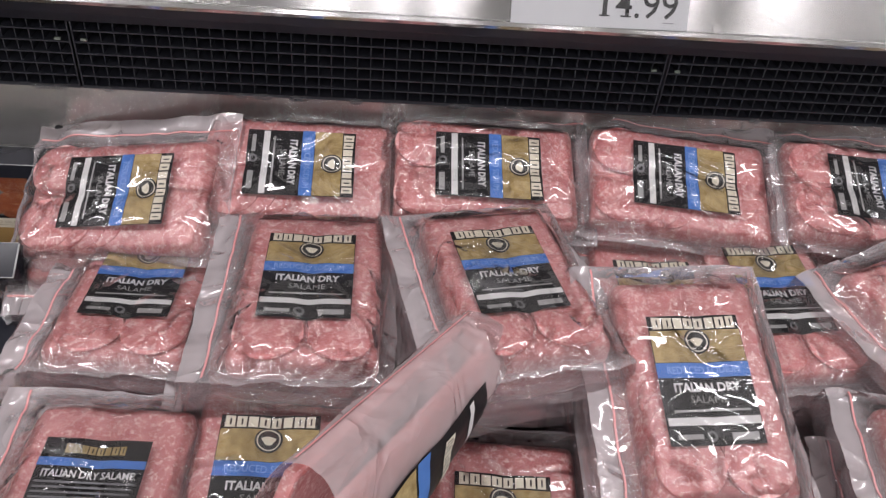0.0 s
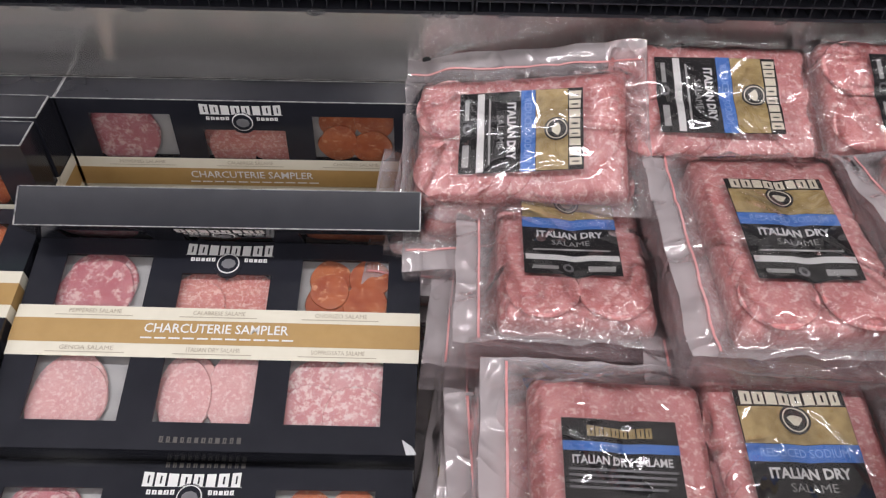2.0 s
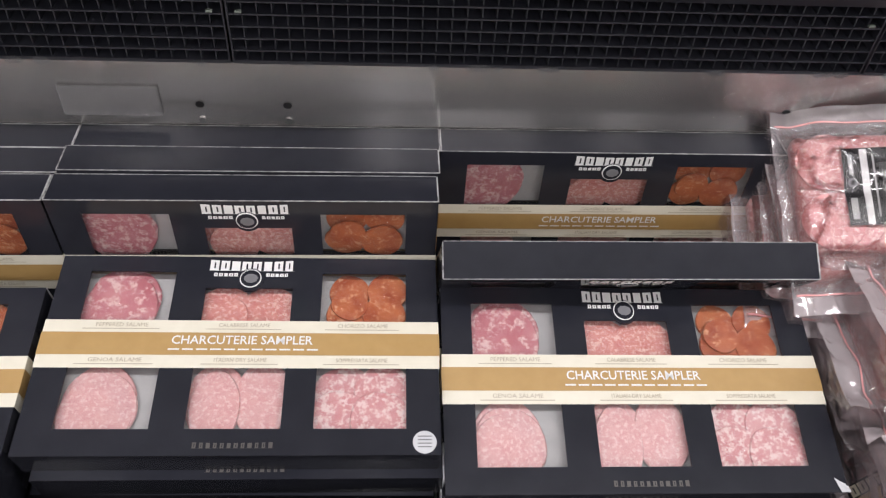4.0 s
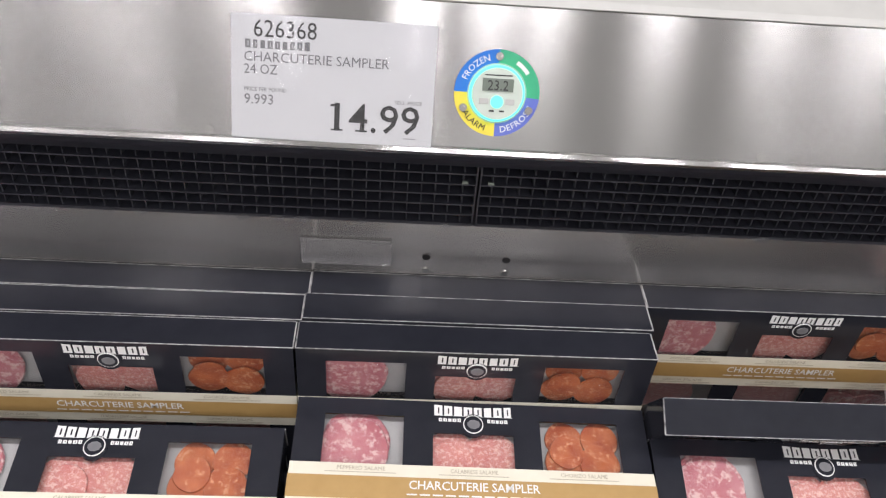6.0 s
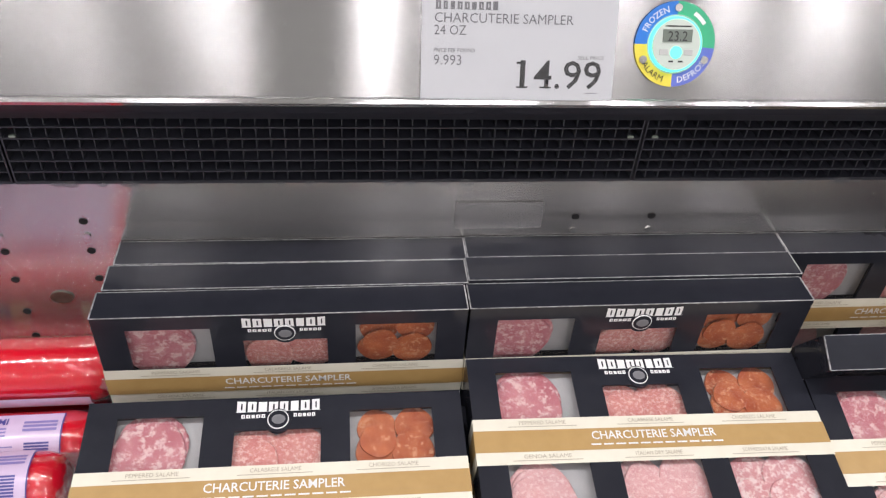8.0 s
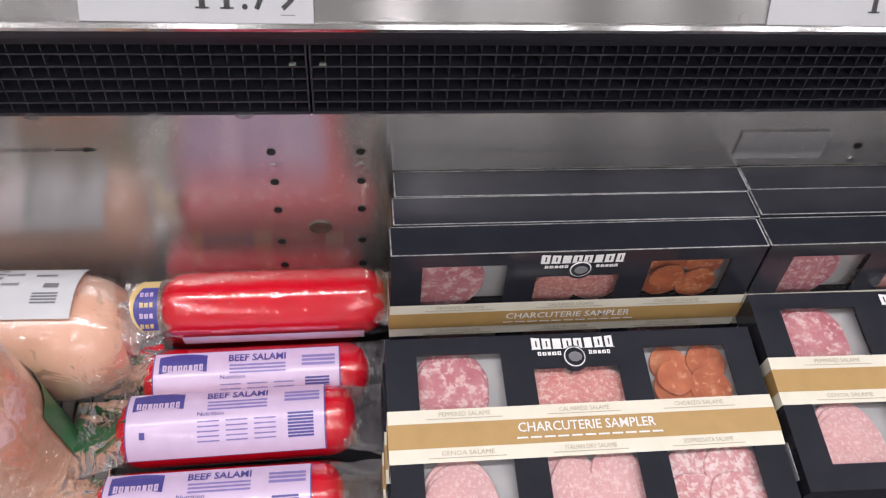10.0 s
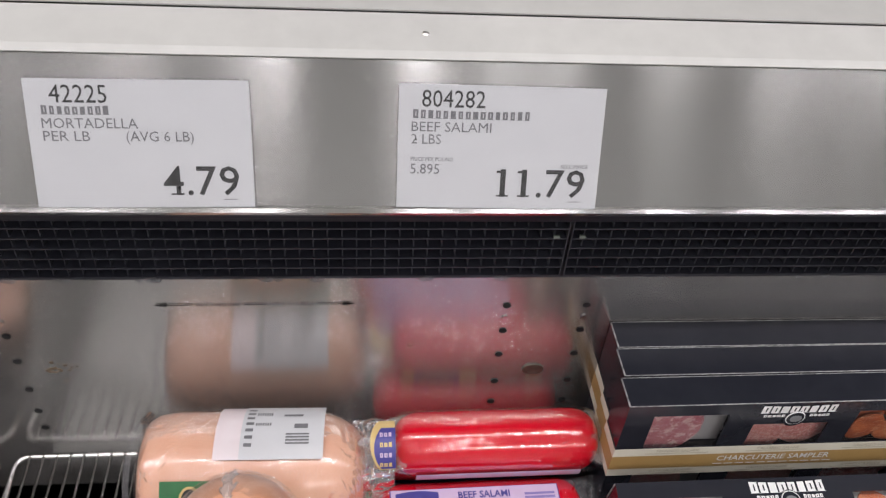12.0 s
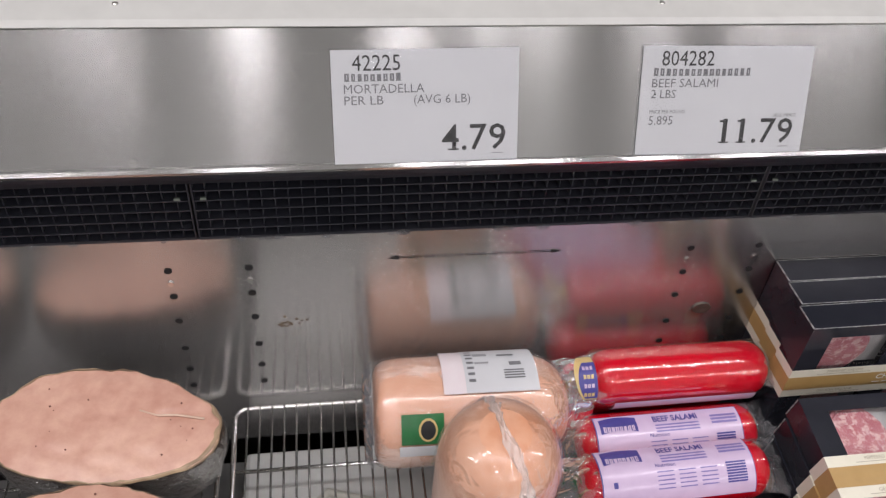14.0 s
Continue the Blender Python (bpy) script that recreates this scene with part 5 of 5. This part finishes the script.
def mortadella(seed, m, label, labels):
    t = thing("mortadella", label, "mortadella", m, "mortadella logs")
    L, r = (0.235, 0.0645) if labels else (0.232, 0.0645)
    part("sausage", spin_x(mort_prof(L, r), 48, lambda x, a: 0.012 * noise.noise((x * 9, math.cos(a), math.sin(a) + seed))), MORT if labels else MORT_E, t, "pale pink mortadella log", None, True)

    prof = mort_prof(L, r)

    def prof_r(x):
        for (xa, ra), (xb, rb) in zip(prof, prof[1:]):
            if xa <= x <= xb:
                return ra + (rb - ra) * (x - xa) / max(xb - xa, 1e-6)
        return prof[0][1] if x < prof[0][0] else prof[-1][1]

    def wr(u, v):
        x = -L / 2 + u * (L - 0.0015)
        a = v * math.tau
        rr = (prof_r(x) + 0.0022) * (1 + 0.02 * abs(noise.noise((x * 26, math.cos(a) * 3, math.sin(a) * 3 + seed))))
        return (x + (0.003 if u > 0.8 else -0.003 if u < 0.1 else 0), rr * math.cos(a), rr * math.sin(a))
    part("film_wrap", sheet(44, 48, wr), MWRAP if labels else MWRAP_B, t, "wrinkled clear shrink film", None, True)

    def on(x, y, z):
        a = y / r
        rr = r + 0.0034 + z
        return Vector((x, rr * math.sin(a), rr * math.cos(a)))

    def patch(name, x0, x1, y0, y1, z, mt, par, lb=""):
        return part(name, sheet(6, 10, lambda u, v: on(x0 + u * (x1 - x0), y0 + v * (y1 - y0), z)), mt, par, lb, None, True)
    if labels:
        part("film_tail", sheet(8, 20, lambda u, v: (0.098 + u * 0.05, (0.034 - 0.016 * u) * math.cos(v * math.tau) + 0.006 * noise.noise((u * 4, v * 8, 2.0)), (0.044 - 0.012 * u) * math.sin(v * math.tau) + 0.007 * noise.noise((u * 4, v * 8, 5.0)))), FILM_END, t, "gathered film tail", None, True)
        part("film_frill", sheet(3, 40, lambda u, v: (-0.118 - 0.01 * u, (r + 0.001 - 0.012 * u) * math.cos(v * math.tau), (r + 0.001 - 0.012 * u) * math.sin(v * math.tau) + 0.003 * noise.noise((u * 3, v * 30, 1.0)))), FILM_END, t, "shrunk film frill", None, True)
        lb = patch("label", -0.038, 0.073, -0.039, 0.045, 0.0, plain("pink_white_label", (0.72, 0.6, 0.62), (0.78, 0.72, 0.74), 0.35, 30, 0, 0.03, coat=0.4), t, "white and pink weight label")
        patch("label_white", -0.012, 0.073, -0.039, 0.045, 0.0006, CARD, lb, "white part of the label")
        part("barcode", bars([(0.002 + i * 0.0024, 0.0034 + i * 0.0024, 0.018, 0.036) for i in range(7)], 0.0012, lambda x, y, z: on(x, y * 1.2 - 0.024, z)), INKG, lb, "black barcode")
        part("small_print", bars([(-0.008, 0.0, 0.04 - i * 0.007, 0.043 - i * 0.007) for i in range(7)] + [(0.034, 0.058, 0.0 + i * 0.0028, 0.0015 + i * 0.0028) for i in range(4)] + [(0.042, 0.056, 0.015, 0.02), (0.03, 0.05, 0.03, 0.033)], 0.0012, lambda x, y, z: on(x, y * 1.2 - 0.024, z)), INKG, lb)
        g = patch("green_label", -0.088, -0.04, -0.092, -0.058, 0.0, GREEN, t, "dark green label")
        part("oval_mark", sheet(14, 1, lambda u, v: on(-0.058 + 0.011 * v * math.cos(u * math.tau), -0.0755 + 0.013 * v * math.sin(u * math.tau), 0.0006)), YELLOW, g, "yellow oval mark")
        part("oval_mark", sheet(14, 1, lambda u, v: on(-0.058 + 0.0085 * v * math.cos(u * math.tau), -0.0755 + 0.0105 * v * math.sin(u * math.tau), 0.0011)), INK, g)
        patch("pale_strip", -0.09, 0.02, -0.108, -0.094, 0.0, CARD, t, "pale printed strip")
    else:
        g = patch("green_label", -0.1, 0.02, -0.06, 0.1, 0.0, GREEN, t, "dark green label")
        patch("dark_strip", -0.1, -0.02, 0.0, 0.05, 0.0006, INK, g)

        def gather(u, v):
            a = -1.3 + 2.6 * u
            w = (v - 0.5) * (0.008 + 0.009 * abs(a) + 0.004 * math.sin(u * 19))
            lift = 0.0035 * math.cos((v - 0.5) * math.pi) + 0.005 * noise.noise((u * 14, v * 5, 3.0))
            rr = 1 + lift / 0.07
            return (0.044 + 0.077 * math.cos(a) * rr, 0.003 * math.sin(u * 9) + 0.002 - 0.012 * math.sin(a) + w + 0.002 * noise.noise((u * 20, v * 3, 8.0)), 0.066 * math.sin(a) * rr)
        part("film_seam", sheet(60, 10, gather), film("gathered_film", 0.4, (0.98, 0.96, 0.95), 0.5, 50, 0.12, 0.25, 2.0, 0.05, (0.92, 0.87, 0.84)), t, "gathered clear film seam", None, True)
    return t


mortadella(1, pose(-0.685, -0.036, 0.7605, -12, 0, -1), "pale pink mortadella log in clear film, lying on wire rack", True)
mortadella(2, pose(-0.674, -0.165, 0.786, 90, 0, 90) @ pose(0, 0, 0, 0, 0, 0), "orange-pink mortadella log standing on end in film", False)
mort2 = [o for o in bpy.data.objects if o.name.startswith("mortadella") and o.parent is None][-1]
ax = Vector((-0.02, -0.13, 1.0)).normalized()
yy = Vector((1, 0, 0)) - ax * ax.x
yy.normalize()
zz = ax.cross(yy)
mort2.matrix_basis = Matrix(((ax.x, yy.x, zz.x, -0.682), (ax.y, yy.y, zz.y, -0.163), (ax.z, yy.z, zz.z, 0.792), (0, 0, 0, 1)))


# ---- half hams ----
def half_ham(seed, m, label):
    """A cut ham: a lobed oval face with a fat rim over a netted dark rind."""
    t = thing("half_ham", label, "ham", m, "cut half hams")
    A, B, H = 0.116, 0.072, 0.12

    def rad(a):
        return 1 + 0.06 * math.cos(2 * a + 0.5) + 0.03 * math.sin(3 * a + seed) + 0.05 * noise.noise((math.cos(a) * 2.5, math.sin(a) * 2.5, seed)) + 0.025 * noise.noise((math.cos(a) * 8, math.sin(a) * 8, seed)) - 0.035 * max(0.0, math.sin(a)) * abs(math.sin(6.5 * a)) ** 6

    def side(u, v):
        a = u * math.tau
        k = (1 - 0.32 * v ** 2.2) * (1 + 0.05 * math.sin(v * 3.0))
        k *= 1 + 0.03 * noise.noise((math.cos(a) * 5, math.sin(a) * 5, v * 4 + seed))
        return (A * rad(a) * k * math.cos(a), B * rad(a) * k * math.sin(a), -H * v)
    part("rind", sheet(72, 14, side), HAMSKIN, t, "dark netted ham rind", None, True)
    base = bmesh.new()
    base.faces.new([base.verts.new(Vector(side(i / 36, 1.0))) for i in range(36)][::-1])
    part("base", base, HAMSKIN, t)

    def face(u, v):
        a, q = u * math.tau, v
        z = 0.002 + 0.006 * (1 - q ** 3) + 0.0018 * noise.noise((math.cos(a) * q * 5, math.sin(a) * q * 5, seed + 3)) * (1 - q ** 6)
        if abs(a - 0.25) < 0.12 and q > 0.45:
            z -= 0.003
        return (A * rad(a) * 0.992 * q * math.cos(a), B * rad(a) * 0.992 * q * math.sin(a), z)
    part("cut_face", sheet(72, 16, face), HAM, t, "smooth pink cut ham face", None, True)
    def rim(u, v):
        a = u * math.tau
        w = 0.004 + 0.05 * max(0.0, math.cos(a + 0.7)) + 0.045 * noise.noise((math.cos(a) * 6, math.sin(a) * 6, 2.2 + seed)) + 0.02 * noise.noise((math.cos(a) * 17, math.sin(a) * 17, seed))
        k = 1.004 - w + w * v
        return (A * rad(a) * k * math.cos(a), B * rad(a) * k * math.sin(a), 0.0035 * math.sin(math.pi * (0.3 + 0.7 * v)))
    part("fat_rim", sheet(90, 3, rim), HAMFAT, t, "pale fat rim", None, True)
    part("cut_line", tube([(0.035, 0.016, 0.0075), (0.055, 0.011, 0.0072), (0.075, 0.013, 0.0058), (0.104, 0.011, 0.0036)], 0.0012, 6), plain("fat_seam", (0.6, 0.4, 0.3), (0.74, 0.58, 0.46), 0.4, 90), t, "pale fat seam", None, True)
    bits = bmesh.new()
    rg = random.Random(seed)
    for _ in range(13):
        a, q = rg.uniform(0, 6.28), rg.uniform(0.1, 0.85) ** 0.5
        x, y, z = A * q * math.cos(a) * 0.9, B * q * math.sin(a) * 0.9, 0
        z = face(a / math.tau, min(0.9 * q, 0.95))[2]
        add_disc(bits, x, y, z, z + 0.0009, rg.uniform(0.0005, 0.0014), 7)
    part("spice_flecks", bits, plain("spice_brown", (0.1, 0.03, 0.02), (0.2, 0.07, 0.05), 0.5), t, "dark specks")

    def wr(u, v):
        x, y, z = side(u, v * 0.96)
        k = 1.018 + 0.02 * abs(noise.noise((x * 60, y * 60, z * 60 + seed)))
        return (x * k, y * k, z + 0.001)
    part("film_wrap", sheet(60, 10, wr), MWRAP, t, "clear film wrap", None, True)
    return t


half_ham(2, pose(-1.092, -0.066, 0.815, 8, 2, -6), "cut half ham with dark netted rind, wrapped in film")
half_ham(5, pose(-1.108, -0.207, 0.806, 6, 0, 4), "cut half ham with dark netted rind, wrapped in film")
half_ham(7, pose(-1.36, -0.08, 0.82, 6, 0, 4), "cut half ham with dark netted rind, wrapped in film")
